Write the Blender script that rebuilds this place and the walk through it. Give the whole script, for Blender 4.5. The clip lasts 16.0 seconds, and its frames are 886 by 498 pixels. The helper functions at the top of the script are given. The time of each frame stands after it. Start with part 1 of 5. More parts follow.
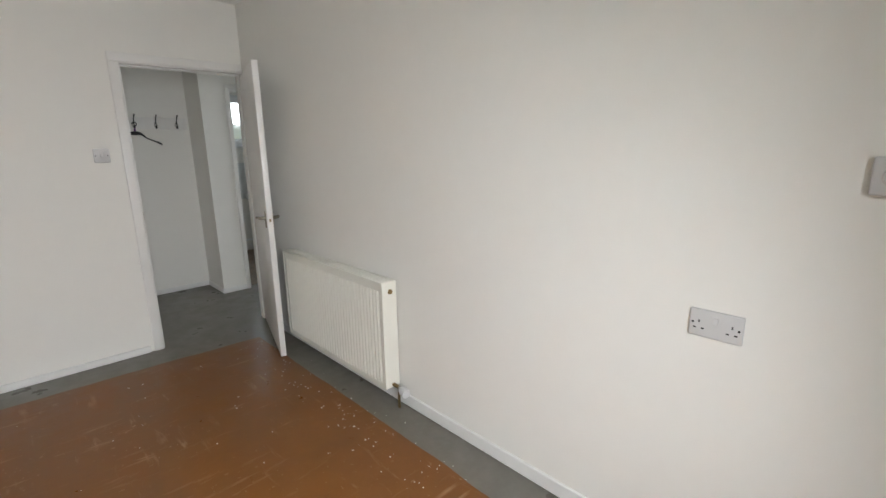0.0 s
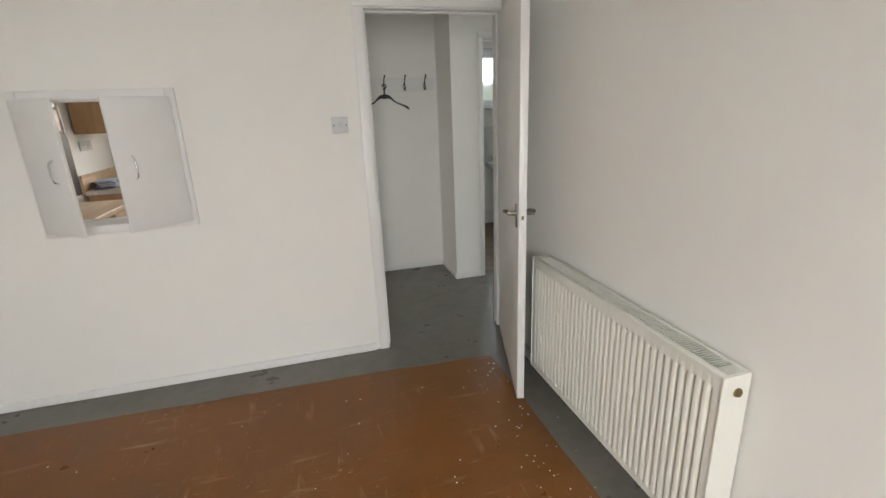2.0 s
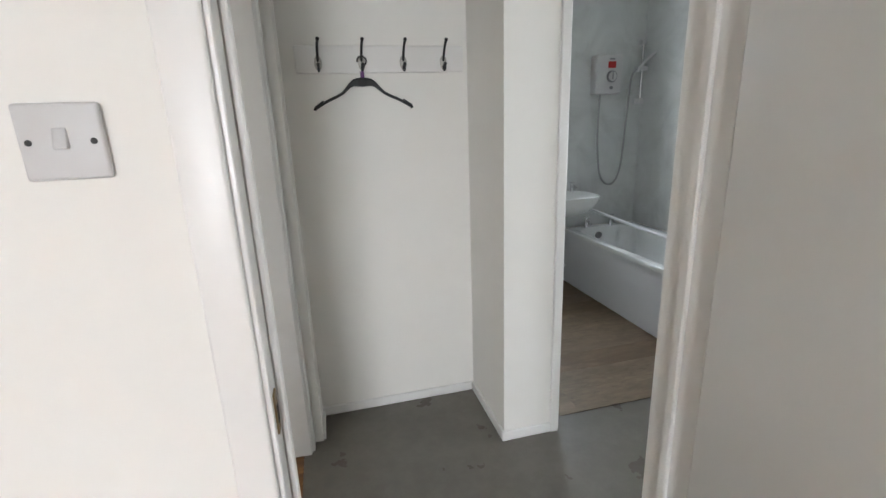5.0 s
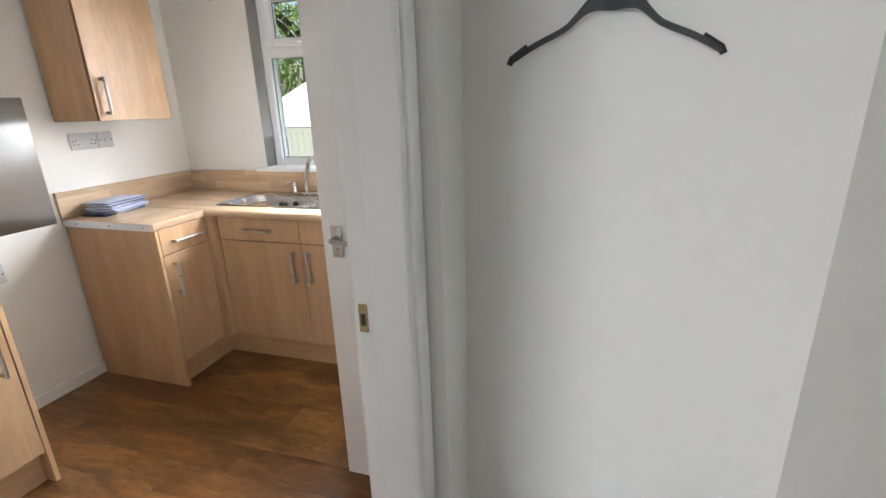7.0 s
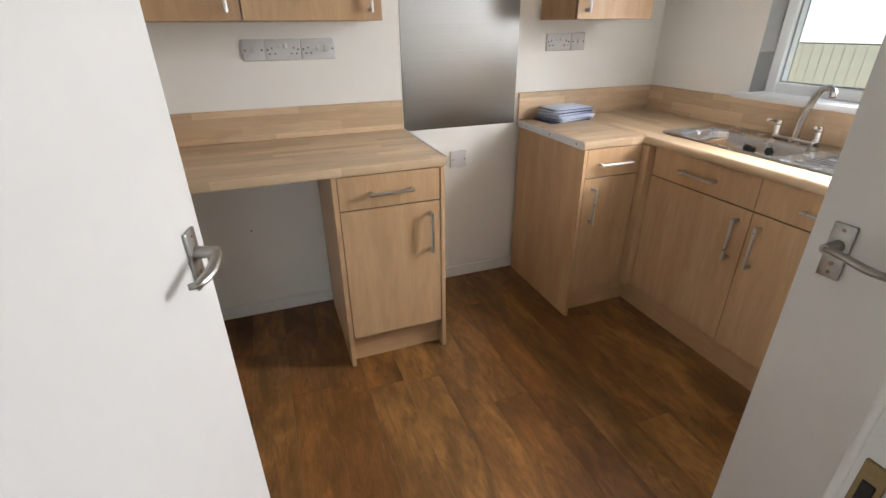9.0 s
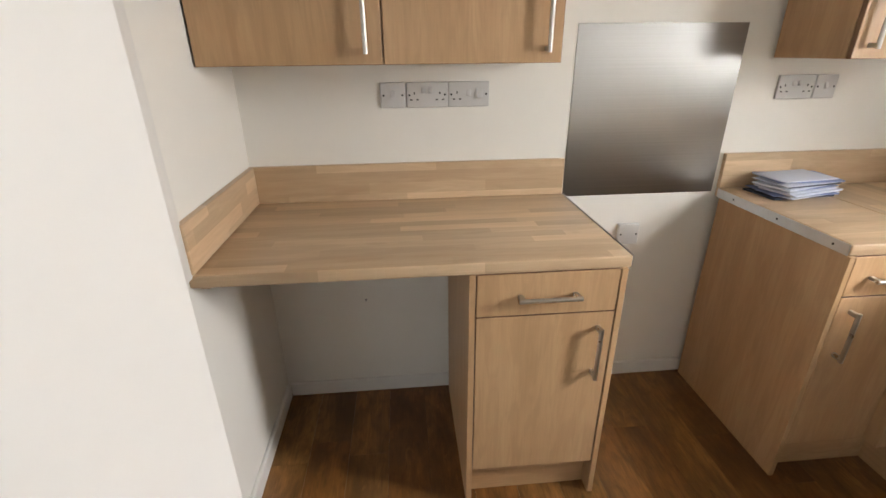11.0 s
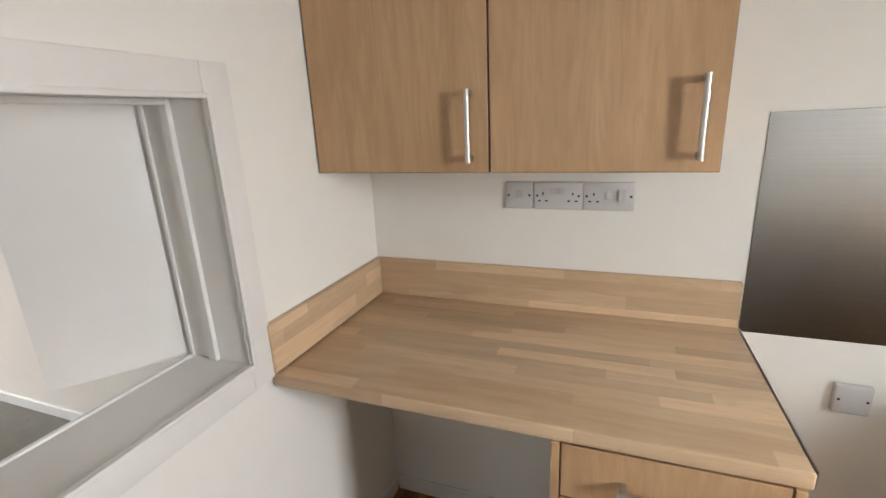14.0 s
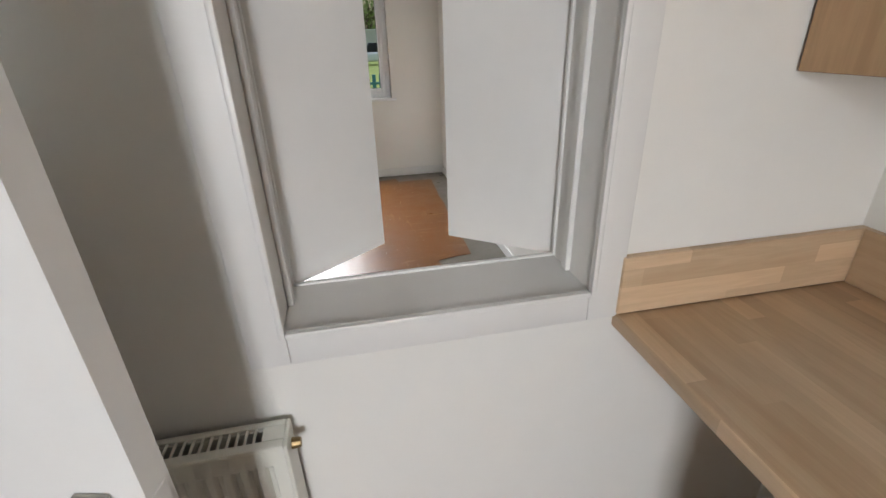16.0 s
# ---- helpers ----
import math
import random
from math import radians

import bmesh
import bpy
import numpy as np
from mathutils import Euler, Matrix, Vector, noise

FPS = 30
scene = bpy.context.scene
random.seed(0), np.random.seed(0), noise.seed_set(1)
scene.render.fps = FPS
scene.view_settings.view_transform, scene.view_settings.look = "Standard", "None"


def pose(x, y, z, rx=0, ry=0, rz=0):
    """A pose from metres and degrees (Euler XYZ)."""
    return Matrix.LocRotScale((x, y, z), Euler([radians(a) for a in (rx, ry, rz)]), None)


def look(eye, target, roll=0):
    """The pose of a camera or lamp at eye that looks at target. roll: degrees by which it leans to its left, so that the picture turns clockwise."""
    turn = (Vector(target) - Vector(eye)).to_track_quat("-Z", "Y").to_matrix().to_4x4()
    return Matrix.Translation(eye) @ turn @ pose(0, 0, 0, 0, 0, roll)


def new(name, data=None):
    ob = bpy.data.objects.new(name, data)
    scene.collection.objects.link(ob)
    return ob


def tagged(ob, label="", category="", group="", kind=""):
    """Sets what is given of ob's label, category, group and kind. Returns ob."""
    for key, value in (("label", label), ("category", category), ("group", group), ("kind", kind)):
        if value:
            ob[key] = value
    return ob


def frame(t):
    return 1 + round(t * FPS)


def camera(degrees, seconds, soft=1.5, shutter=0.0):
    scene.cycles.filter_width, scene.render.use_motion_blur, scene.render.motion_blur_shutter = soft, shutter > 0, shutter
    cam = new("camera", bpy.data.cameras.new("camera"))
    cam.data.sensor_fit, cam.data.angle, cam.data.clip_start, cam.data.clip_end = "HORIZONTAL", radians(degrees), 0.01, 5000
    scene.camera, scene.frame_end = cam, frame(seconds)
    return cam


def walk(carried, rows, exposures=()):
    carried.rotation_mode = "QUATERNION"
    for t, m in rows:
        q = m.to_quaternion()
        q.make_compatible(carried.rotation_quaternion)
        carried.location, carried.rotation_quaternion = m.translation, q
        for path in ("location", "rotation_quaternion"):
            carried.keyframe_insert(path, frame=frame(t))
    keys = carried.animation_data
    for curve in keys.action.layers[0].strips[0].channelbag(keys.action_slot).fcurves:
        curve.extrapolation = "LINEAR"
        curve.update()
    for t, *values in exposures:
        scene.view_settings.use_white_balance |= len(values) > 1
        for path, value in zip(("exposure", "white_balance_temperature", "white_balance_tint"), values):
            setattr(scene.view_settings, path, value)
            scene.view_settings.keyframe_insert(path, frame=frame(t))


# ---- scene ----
PATH = [
    (0, (-1.492, -3.758, 1.459), (-0.141, -2.352, 1.013), -0.9),
    (0.5, (-1.372, -3.539, 1.479), (-0.386, -1.884, 0.941), -2.0),
    (1, (-1.22, -3.315, 1.47), (-0.495, -1.544, 0.889), -2.3),
    (1.5, (-1.16, -3.001, 1.442), (-0.606, -1.173, 0.849), -2.3),
    (2, (-1.14, -2.702, 1.484), (-0.64, -0.856, 0.899), -2.3),
    (2.5, (-1.088, -2.375, 1.504), (-0.57, -0.531, 0.928), -2.1),
    (3, (-1.048, -1.992, 1.472), (-0.489, -0.149, 0.932), -2.0),
    (5.5, (-0.615, -0.389, 1.425), (-0.236, 1.501, 0.889), -2.3),
    (6, (-0.566, -0.151, 1.446), (-0.385, 1.761, 0.889), -1.9),
    (6.5, (-0.502, 0.107, 1.432), (-0.64, 2.019, 0.863), -1.8),
    (7, (-0.527, 0.361, 1.412), (-1.093, 2.185, 0.817), -1.8),
    (7.5, (-0.637, 0.544, 1.431), (-1.685, 2.129, 0.806), -1.6),
    (8, (-0.669, 0.657, 1.444), (-2.069, 1.906, 0.751), -1.0),
    (8.5, (-0.738, 0.706, 1.414), (-2.34, 1.613, 0.633), -0.6),
    (9, (-0.85, 0.724, 1.369), (-2.537, 1.348, 0.495), -0.6),
    (11.5, (-1.458, 0.745, 1.486), (-3.323, 0.819, 0.767), -1.3),
    (12, (-1.42, 0.773, 1.567), (-3.337, 0.817, 0.996), -1.3),
    (12.5, (-1.384, 0.792, 1.626), (-3.329, 0.796, 1.16), -1.3),
    (13, (-1.423, 0.816, 1.594), (-3.373, 0.729, 1.158), -1.3),
    (13.5, (-1.546, 0.909, 1.557), (-3.455, 0.57, 1.064), -1.9),
    (14, (-1.675, 0.995, 1.533), (-3.47, 0.307, 0.983), -2.6),
    (14.5, (-1.838, 0.952, 1.51), (-3.394, -0.145, 0.896), -2.4),
    (15, (-1.945, 0.914, 1.512), (-3.09, -0.577, 0.829), -2.7),
    (15.5, (-2.013, 0.923, 1.507), (-2.685, -0.81, 0.768), -2.6),
    (16, (-1.981, 0.949, 1.477), (-2.319, -0.829, 0.626), -1.9),
]
cam = camera(88.2, 16.0)
walk(cam, [(t, look(eye, target, roll)) for t, eye, target, roll in PATH],
     exposures=[(0.0, -0.45, 6200, 8), (1.5, -0.25, 6300, 8), (3.0, -0.22, 6500, 8), (5.5, 0.55, 6050, 10), (6.5, 0.58, 6050, 10), (7.3, 0.4, 5850, 10), (8.0, 0.08, 5650, 10), (9.0, 0.05, 6250, 10),
                (11.5, 0.0, 6650, 10), (13.5, 0.0, 6400, 10), (14.5, -0.05, 6400, 10), (16.0, -0.25, 6200, 10)])

# ---- daylight: bright overcast sky, soft high sun from the south-west ----
world = bpy.data.worlds.new("overcast_sky")
scene.world = world
world.use_nodes = True
wn = world.node_tree
sky = wn.nodes.new("ShaderNodeTexSky")
sky.sky_type = "NISHITA"
sky.sun_disc = False
sky.sun_elevation, sky.sun_rotation = radians(62), radians(238)
sky.air_density, sky.dust_density = 1.5, 4.0
wn.nodes["Background"].inputs["Strength"].default_value = 0.15
wn.links.new(sky.outputs[0], wn.nodes["Background"].inputs["Color"])

sun_data = bpy.data.lights.new("sun", "SUN")
sun_data.energy, sun_data.angle, sun_data.color = 4.0, radians(10), (1.0, 0.96, 0.9)
sun = new("sun", sun_data)
sun.matrix_world = look((0, 0, 30), (13.5, 8.5, 0))


def window_light(name, at, target, w, h, power, colour=(0.93, 0.97, 1.0), spread=180):
    """Sky light that enters by a window's opening; the hall's opening is an added one."""
    d = bpy.data.lights.new(name, "AREA")
    d.shape, d.size, d.size_y, d.energy, d.color = "RECTANGLE", w, h, power, colour
    d.spread = radians(spread)
    ob = new(name, d)
    ob.matrix_world = look(at, target)
    return ob


# each casement's share of sky is split into strips that look outward and up, so that the light falls inward and down
for z in (1.12, 1.48, 1.84):
    window_light("sky_light_living", (-1.40, -4.42, z), (-1.40, -3.42, z - 0.66), 0.82, 0.34, 16, (0.985, 0.99, 0.985), 136)
for z in (1.32, 1.60, 1.88):
    window_light("sky_light_kitchen", (-1.665, 3.10, z), (-1.71, 2.10, z - 0.78), 0.40, 0.28, 12.8, (0.985, 0.99, 0.985), 140)
window_light("sky_light_bathroom", (0.95, 3.14, 1.95), (0.95, 1.2, 0.9), 0.55, 0.34, 11)
# added fill lamp that brightens the hall from its unseen east end
window_light("hall_fill_light", (2.16, 0.62, 1.5), (0, 0.7, 1.0), 0.6, 0.9, 7)

# ---- materials ----


class Mat:
    """A small builder for node materials."""

    def __init__(self, name, rough=0.6, metal=0.0, spec=0.5):
        self.m = bpy.data.materials.new(name)
        self.m.use_nodes = True
        self.t = self.m.node_tree
        self.b = self.t.nodes["Principled BSDF"]
        self.b.inputs["Roughness"].default_value = rough
        self.b.inputs["Metallic"].default_value = metal
        self.b.inputs["Specular IOR Level"].default_value = spec
        self.bump_in = None

    def node(self, kind, **inputs):
        n = self.t.nodes.new(kind)
        for k, v in inputs.items():
            n.inputs[k.replace("_", " ")].default_value = v
        return n

    def link(self, a, b):
        self.t.links.new(a, b)

    def coords(self, scale=(1, 1, 1), rot=(0, 0, 0), kind="Object", shift=None):
        c = self.node("ShaderNodeTexCoord")
        mp = self.node("ShaderNodeMapping")
        mp.inputs["Scale"].default_value = scale
        mp.inputs["Rotation"].default_value = rot
        self.link(c.outputs[kind], mp.inputs["Vector"])
        if shift is not None:
            self.link(shift, mp.inputs["Location"])
        return mp.outputs[0]

    def noise(self, vec, scale, detail=4.0, rough=0.55, distortion=0.0):
        n = self.node("ShaderNodeTexNoise", Scale=scale, Detail=detail, Roughness=rough, Distortion=distortion)
        self.link(vec, n.inputs["Vector"])
        return n.outputs["Fac"]

    def ramp(self, fac, stops):
        r = self.node("ShaderNodeValToRGB")
        el = r.color_ramp.elements
        while len(el) < len(stops):
            el.new(0.5)
        for e, (p, c) in zip(el, stops):
            e.position, e.color = p, (*c, 1) if len(c) == 3 else c
        self.link(fac, r.inputs["Fac"])
        return r.outputs["Color"]

    def mix(self, fac, a, b, mode="MIX"):
        n = self.t.nodes.new("ShaderNodeMix")
        n.data_type, n.blend_type = "RGBA", mode
        for v, s in ((fac, n.inputs[0]), (a, n.inputs[6]), (b, n.inputs[7])):
            if isinstance(v, (int, float)):
                s.default_value = v
            elif isinstance(v, tuple):
                s.default_value = (*v, 1)
            else:
                self.link(v, s)
        return n.outputs[2]

    def colour(self, c):
        if isinstance(c, tuple):
            self.b.inputs["Base Color"].default_value = (*c, 1)
        else:
            self.link(c, self.b.inputs["Base Color"])
        return self

    def rough(self, c):
        self.link(c, self.b.inputs["Roughness"])
        return self

    def bump(self, h, strength=0.2, distance=0.002):
        n = self.node("ShaderNodeBump", Strength=strength, Distance=distance)
        self.link(h, n.inputs["Height"])
        if self.bump_in is not None:
            self.link(self.bump_in, n.inputs["Normal"])
        self.bump_in = n.outputs[0]
        self.link(n.outputs[0], self.b.inputs["Normal"])
        return self


def grey(v):
    return (v, v, v)


def paint(name, base, rough=0.55, dirt=0.06, relief=0.12, fine=180.0, spec=0.4):
    m = Mat(name, rough, spec=spec)
    v = m.coords()
    big = m.noise(v, 1.3, 5)
    small = m.noise(v, 14, 4)
    dark = tuple(c * (1 - dirt) for c in base)
    lite = tuple(min(0.95, c * (1 + dirt * 0.4)) for c in base)
    c = m.mix(big, dark, lite)
    c = m.mix(0.25, c, m.ramp(small, [(0.3, dark), (0.7, lite)]))
    m.colour(c)
    m.bump(m.noise(v, fine, 3), relief, 0.0015)
    m.bump(m.noise(v, 7, 3), relief, 0.006)
    return m.m


WALL = paint("wall_emulsion", (0.825, 0.807, 0.765), 0.75, 0.03, 0.10, 220, 0.25)
CEIL = paint("ceiling_emulsion", (0.82, 0.81, 0.78), 0.85, 0.03, 0.15, 120, 0.2)
GLOSS = paint("white_gloss_paint", (0.80, 0.785, 0.76), 0.35, 0.05, 0.08, 90, 0.5)
HATCH = paint("white_eggshell_paint", (0.79, 0.775, 0.75), 0.45, 0.05, 0.1, 90, 0.4)
SKIRT = paint("skirting_paint", (0.80, 0.79, 0.77), 0.4, 0.10, 0.2, 60, 0.5)
RADW = paint("radiator_enamel", (0.76, 0.745, 0.67), 0.32, 0.04, 0.03, 60, 0.5)
UPVC = paint("upvc", (0.83, 0.84, 0.85), 0.3, 0.03, 0.02, 60, 0.5)
PLASTIC = paint("white_plastic", (0.585, 0.578, 0.575), 0.45, 0.03, 0.01, 60, 0.5)
CERAMIC = paint("white_ceramic", (0.84, 0.85, 0.85), 0.12, 0.02, 0.0, 60, 0.6)
PANELW = paint("bath_panel", (0.72, 0.73, 0.76), 0.3, 0.03, 0.02, 60, 0.5)


def plain(name, base, rough=0.4, metal=0.0, var=0.12, scale=40.0):
    m = Mat(name, rough, metal)
    v = m.coords()
    n = m.noise(v, scale, 4)
    m.colour(m.mix(n, tuple(c * (1 - var) for c in base), tuple(min(1, c * (1 + var)) for c in base)))
    m.rough(m.ramp(m.noise(v, scale * 0.4, 4), [(0.2, grey(max(0.05, rough * 0.75))), (0.8, grey(min(1, rough * 1.3)))]))
    return m.m


BLACK = plain("black_plastic", (0.006, 0.006, 0.007), 0.5)
PURPLE = plain("purple_plastic", (0.12, 0.03, 0.16), 0.4)
RED = plain("red_label", (0.5, 0.02, 0.02), 0.35)
DARK = plain("dark_void", (0.015, 0.014, 0.013), 0.7)
CHROME = plain("chrome", (0.75, 0.75, 0.76), 0.12, 1.0, 0.05)
NICKEL = plain("brushed_nickel", (0.52, 0.50, 0.47), 0.3, 1.0, 0.1, 90)
ALU = plain("worn_aluminium", (0.42, 0.40, 0.37), 0.42, 1.0, 0.2, 60)
OLDALU = plain("aged_dull_metal", (0.24, 0.215, 0.17), 0.38, 1.0, 0.25, 60)
BRASS = plain("tarnished_brass", (0.28, 0.2, 0.1), 0.42, 1.0, 0.3, 60)
ALUTRIM = plain("aluminium_trim", (0.62, 0.62, 0.63), 0.35, 1.0, 0.08)
GREYPL = plain("grey_plastic", (0.25, 0.25, 0.26), 0.4)
PAPER = plain("paper", (0.60, 0.64, 0.76), 0.7, 0, 0.06)
PAPERB = plain("printed_paper", (0.22, 0.28, 0.5), 0.6, 0, 0.35, 25)
PAPERD = plain("dark_folder_paper", (0.05, 0.06, 0.1), 0.5, 0, 0.3, 25)
HOSE = plain("shower_hose_metal", (0.36, 0.36, 0.36), 0.35, 1.0, 0.2, 300)
RUBBER = plain("dark_rubber", (0.02, 0.02, 0.02), 0.6)


def red_floor():
    m = Mat("red_oxide_floor_paint", 0.3, spec=0.3)
    v = m.coords()
    big = m.noise(v, 1.1, 6, 0.6)
    mid = m.noise(v, 6, 6, 0.65)
    c = m.mix(big, (0.124, 0.044, 0.008), (0.178, 0.067, 0.0125))
    c = m.mix(m.ramp(mid, [(0.35, grey(0.0)), (0.7, grey(0.5))]), c, (0.20, 0.083, 0.022))
    # pale scuffs, drawn out in two directions
    a = m.noise(m.coords((2.2, 13, 1), (0, 0, 0.6)), 1.6, 7, 0.62, 0.4)
    b = m.noise(m.coords((15, 2.4, 1), (0, 0, 0.25)), 1.4, 7, 0.62, 0.4)
    sc = m.mix(1.0, m.ramp(a, [(0.58, grey(0)), (0.70, grey(1))]), m.ramp(b, [(0.59, grey(0)), (0.71, grey(1))]), "LIGHTEN")
    patch = m.ramp(m.noise(v, 2.3, 4), [(0.42, grey(0)), (0.64, grey(1))])
    sc = m.mix(1.0, sc, patch, "MULTIPLY")
    speck = m.ramp(m.noise(v, 42, 2), [(0.68, grey(0)), (0.72, grey(1))])
    sc2 = m.mix(1.0, sc, m.mix(1.0, speck, patch, "MULTIPLY"), "LIGHTEN")
    c = m.mix(m.mix(1.0, sc2, grey(0.33), "MULTIPLY"), c, (0.50, 0.36, 0.22))
    stain = m.ramp(m.noise(v, 3.1, 3), [(0.72, grey(0)), (0.84, grey(1))])
    c = m.mix(m.mix(1.0, stain, grey(0.35), "MULTIPLY"), c, (0.06, 0.018, 0.008))
    m.colour(c)
    m.rough(m.ramp(mid, [(0.25, grey(0.24)), (0.75, grey(0.5))]))
    m.bump(m.noise(v, 9, 5), 0.25, 0.004)
    m.bump(sc2, 0.2, 0.001)
    return m.m


def grey_floor():
    m = Mat("grey_screed", 0.5, spec=0.4)
    v = m.coords()
    c = m.mix(m.noise(v, 1.7, 6, 0.6), (0.105, 0.095, 0.079), (0.165, 0.152, 0.128))
    c = m.mix(m.ramp(m.noise(v, 11, 5, 0.7), [(0.4, grey(0)), (0.75, grey(0.4))]), c, (0.21, 0.195, 0.17))
    c = m.mix(m.ramp(m.noise(v, 60, 3), [(0.68, grey(0)), (0.78, grey(0.18))]), c, (0.07, 0.065, 0.06))
    m.colour(c)
    m.rough(m.ramp(m.noise(v, 5, 4), [(0.3, grey(0.24)), (0.7, grey(0.48))]))
    m.bump(m.noise(v, 30, 5), 0.15, 0.002)
    return m.m


def wood(name, dark, lite, axis=2, ring=9.0, rough=0.42, fine=0.16, stretch=16.0, spec=0.4):
    """Printed wood grain that runs along one axis (0, 1, 2)."""
    m = Mat(name, rough, spec=spec)
    info = m.node("ShaderNodeObjectInfo")
    sh = m.node("ShaderNodeVectorMath")
    sh.operation = "SCALE"
    comb = m.node("ShaderNodeCombineXYZ")
    for i in range(3):
        m.link(info.outputs["Random"], comb.inputs[i])
    m.link(comb.outputs[0], sh.inputs[0])
    sh.inputs["Scale"].default_value = 37.0
    s = [1.0, 1.0, 1.0]
    s[axis] = 1.0 / stretch * 2
    v = m.coords(tuple(s), shift=sh.outputs[0])
    bands = m.noise(v, ring, 3, 0.5, 1.2)
    s2 = [6.0, 6.0, 6.0]
    s2[axis] = 0.22
    v2 = m.coords(tuple(s2), shift=sh.outputs[0])
    fibre = m.noise(v2, 40, 3, 0.6)
    wav = m.noise(v, ring * 3.2, 2, 0.5, 2.0)
    c = m.mix(m.ramp(bands, [(0.25, grey(0)), (0.75, grey(1))]), dark, lite)
    c = m.mix(m.mix(1.0, m.ramp(wav, [(0.45, grey(0)), (0.6, grey(1))]), grey(0.28), "MULTIPLY"), c, tuple(x * 0.82 for x in dark))
    c = m.mix(m.mix(1.0, m.ramp(fibre, [(0.35, grey(1)), (0.6, grey(0))]), grey(fine), "MULTIPLY"), c, tuple(x * 0.72 for x in dark))
    m.colour(c)
    m.bump(fibre, 0.06, 0.0006)
    return m


OAKV = wood("light_oak_foil", (0.415, 0.252, 0.13), (0.515, 0.335, 0.186), 2).m
OAKH = wood("light_oak_foil_crosswise", (0.415, 0.252, 0.13), (0.515, 0.335, 0.186), 0).m
OAKEDGE = wood("dark_oak_edge", (0.17, 0.085, 0.045), (0.24, 0.13, 0.07), 2).m


def staves(name, along, across):
    """Worktop laminate printed with narrow glued beech staves; along, across: the axes of their length and width (0, 1, 2)."""
    m = wood(name, (0.51, 0.355, 0.222), (0.635, 0.478, 0.325), along, 7, 0.33, 0.14)
    base = m.b.inputs["Base Color"].links[0].from_socket
    c = m.node("ShaderNodeTexCoord")
    sep = m.node("ShaderNodeSeparateXYZ")
    m.link(c.outputs["Object"], sep.inputs[0])

    def calc(op, a, b=None):
        n = m.node("ShaderNodeMath")
        n.operation = op
        for v, s in ((a, n.inputs[0]), (b, n.inputs[1])):
            if v is None:
                continue
            if isinstance(v, (int, float)):
                s.default_value = v
            else:
                m.link(v, s)
        return n.outputs[0]

    row = calc("FLOOR", calc("DIVIDE", sep.outputs[across], 0.0425))
    w1 = m.node("ShaderNodeTexWhiteNoise")
    w1.noise_dimensions = "1D"
    m.link(row, w1.inputs["W"])
    cell = calc("FLOOR", calc("ADD", calc("DIVIDE", sep.outputs[along], 0.44), calc("MULTIPLY", w1.outputs["Value"], 7.3)))
    xy = m.node("ShaderNodeCombineXYZ")
    m.link(cell, xy.inputs[0])
    m.link(row, xy.inputs[1])
    w2 = m.node("ShaderNodeTexWhiteNoise")
    w2.noise_dimensions = "2D"
    m.link(xy.outputs[0], w2.inputs["Vector"])
    tint = m.ramp(w2.outputs["Value"], [(0.0, (0.84, 0.82, 0.79)), (0.6, (0.99, 0.98, 0.96)), (1.0, (1.18, 1.18, 1.17))])
    m.colour(m.mix(1.0, base, tint, "MULTIPLY"))
    return m.m


TOPX = staves("stave_worktop_along_x", 0, 1)
TOPY = staves("stave_worktop_along_y", 1, 0)
UPX = staves("stave_upstand_along_x", 0, 2)
UPY = staves("stave_upstand_along_y", 1, 2)


def plank_mat(name, dark, lite, rough, axis=0):
    m = wood(name, dark, lite, axis, 6, rough, 0.3, 6.0)
    base = m.b.inputs["Base Color"].links[0].from_socket
    info = m.node("ShaderNodeObjectInfo")
    tint = m.ramp(info.outputs["Random"], [(0.0, (0.80, 0.70, 0.60)), (0.35, (1.0, 0.95, 0.88)), (0.7, (1.0, 1.02, 1.0)), (1.0, (1.3, 1.36, 1.35))])
    c = m.mix(1.0, base, tint, "MULTIPLY")
    knots = m.ramp(m.noise(m.coords((3, 9, 3) if axis == 0 else (9, 3, 3)), 1.7, 4, 0.6, 1.5), [(0.62, grey(0)), (0.74, grey(0.8))])
    c = m.mix(knots, c, tuple(x * 0.5 for x in dark))
    shift = m.node("ShaderNodeVectorMath")
    shift.operation = "SCALE"
    comb = m.node("ShaderNodeCombineXYZ")
    for i in range(3):
        m.link(info.outputs["Random"], comb.inputs[i])
    m.link(comb.outputs[0], shift.inputs[0])
    shift.inputs["Scale"].default_value = 53.0
    blotch = m.noise(m.coords((3.5, 9, 3) if axis == 0 else (9, 3.5, 3), shift=shift.outputs[0]), 2.4, 6, 0.68, 0.8)
    c = m.mix(m.ramp(blotch, [(0.46, grey(0)), (0.72, grey(0.6))]), c, tuple(x * 0.7 for x in dark))
    c = m.mix(m.ramp(blotch, [(0.28, grey(0.35)), (0.40, grey(0))]), c, tuple(x * 1.15 for x in lite))
    m.colour(c)
    return m.m


KPLANK = plank_mat("brown_vinyl_plank", (0.08, 0.034, 0.010), (0.32, 0.15, 0.046), 0.33)
BPLANK = plank_mat("grey_oak_vinyl", (0.16, 0.112, 0.073), (0.25, 0.19, 0.132), 0.45)


def steel():
    m = Mat("brushed_steel_sheet", 0.28, 1.0)
    f = m.noise(m.coords((1, 1.5, 420)), 1.0, 2)
    m.colour(m.mix(f, (0.25, 0.243, 0.24), (0.32, 0.312, 0.305)))
    m.b.inputs["Anisotropic"].default_value = 0.7
    m.bump(f, 0.012, 0.0003)
    return m.m


STEEL = steel()
SINK = plain("sink_steel", (0.58, 0.58, 0.59), 0.24, 1.0, 0.06, 60)


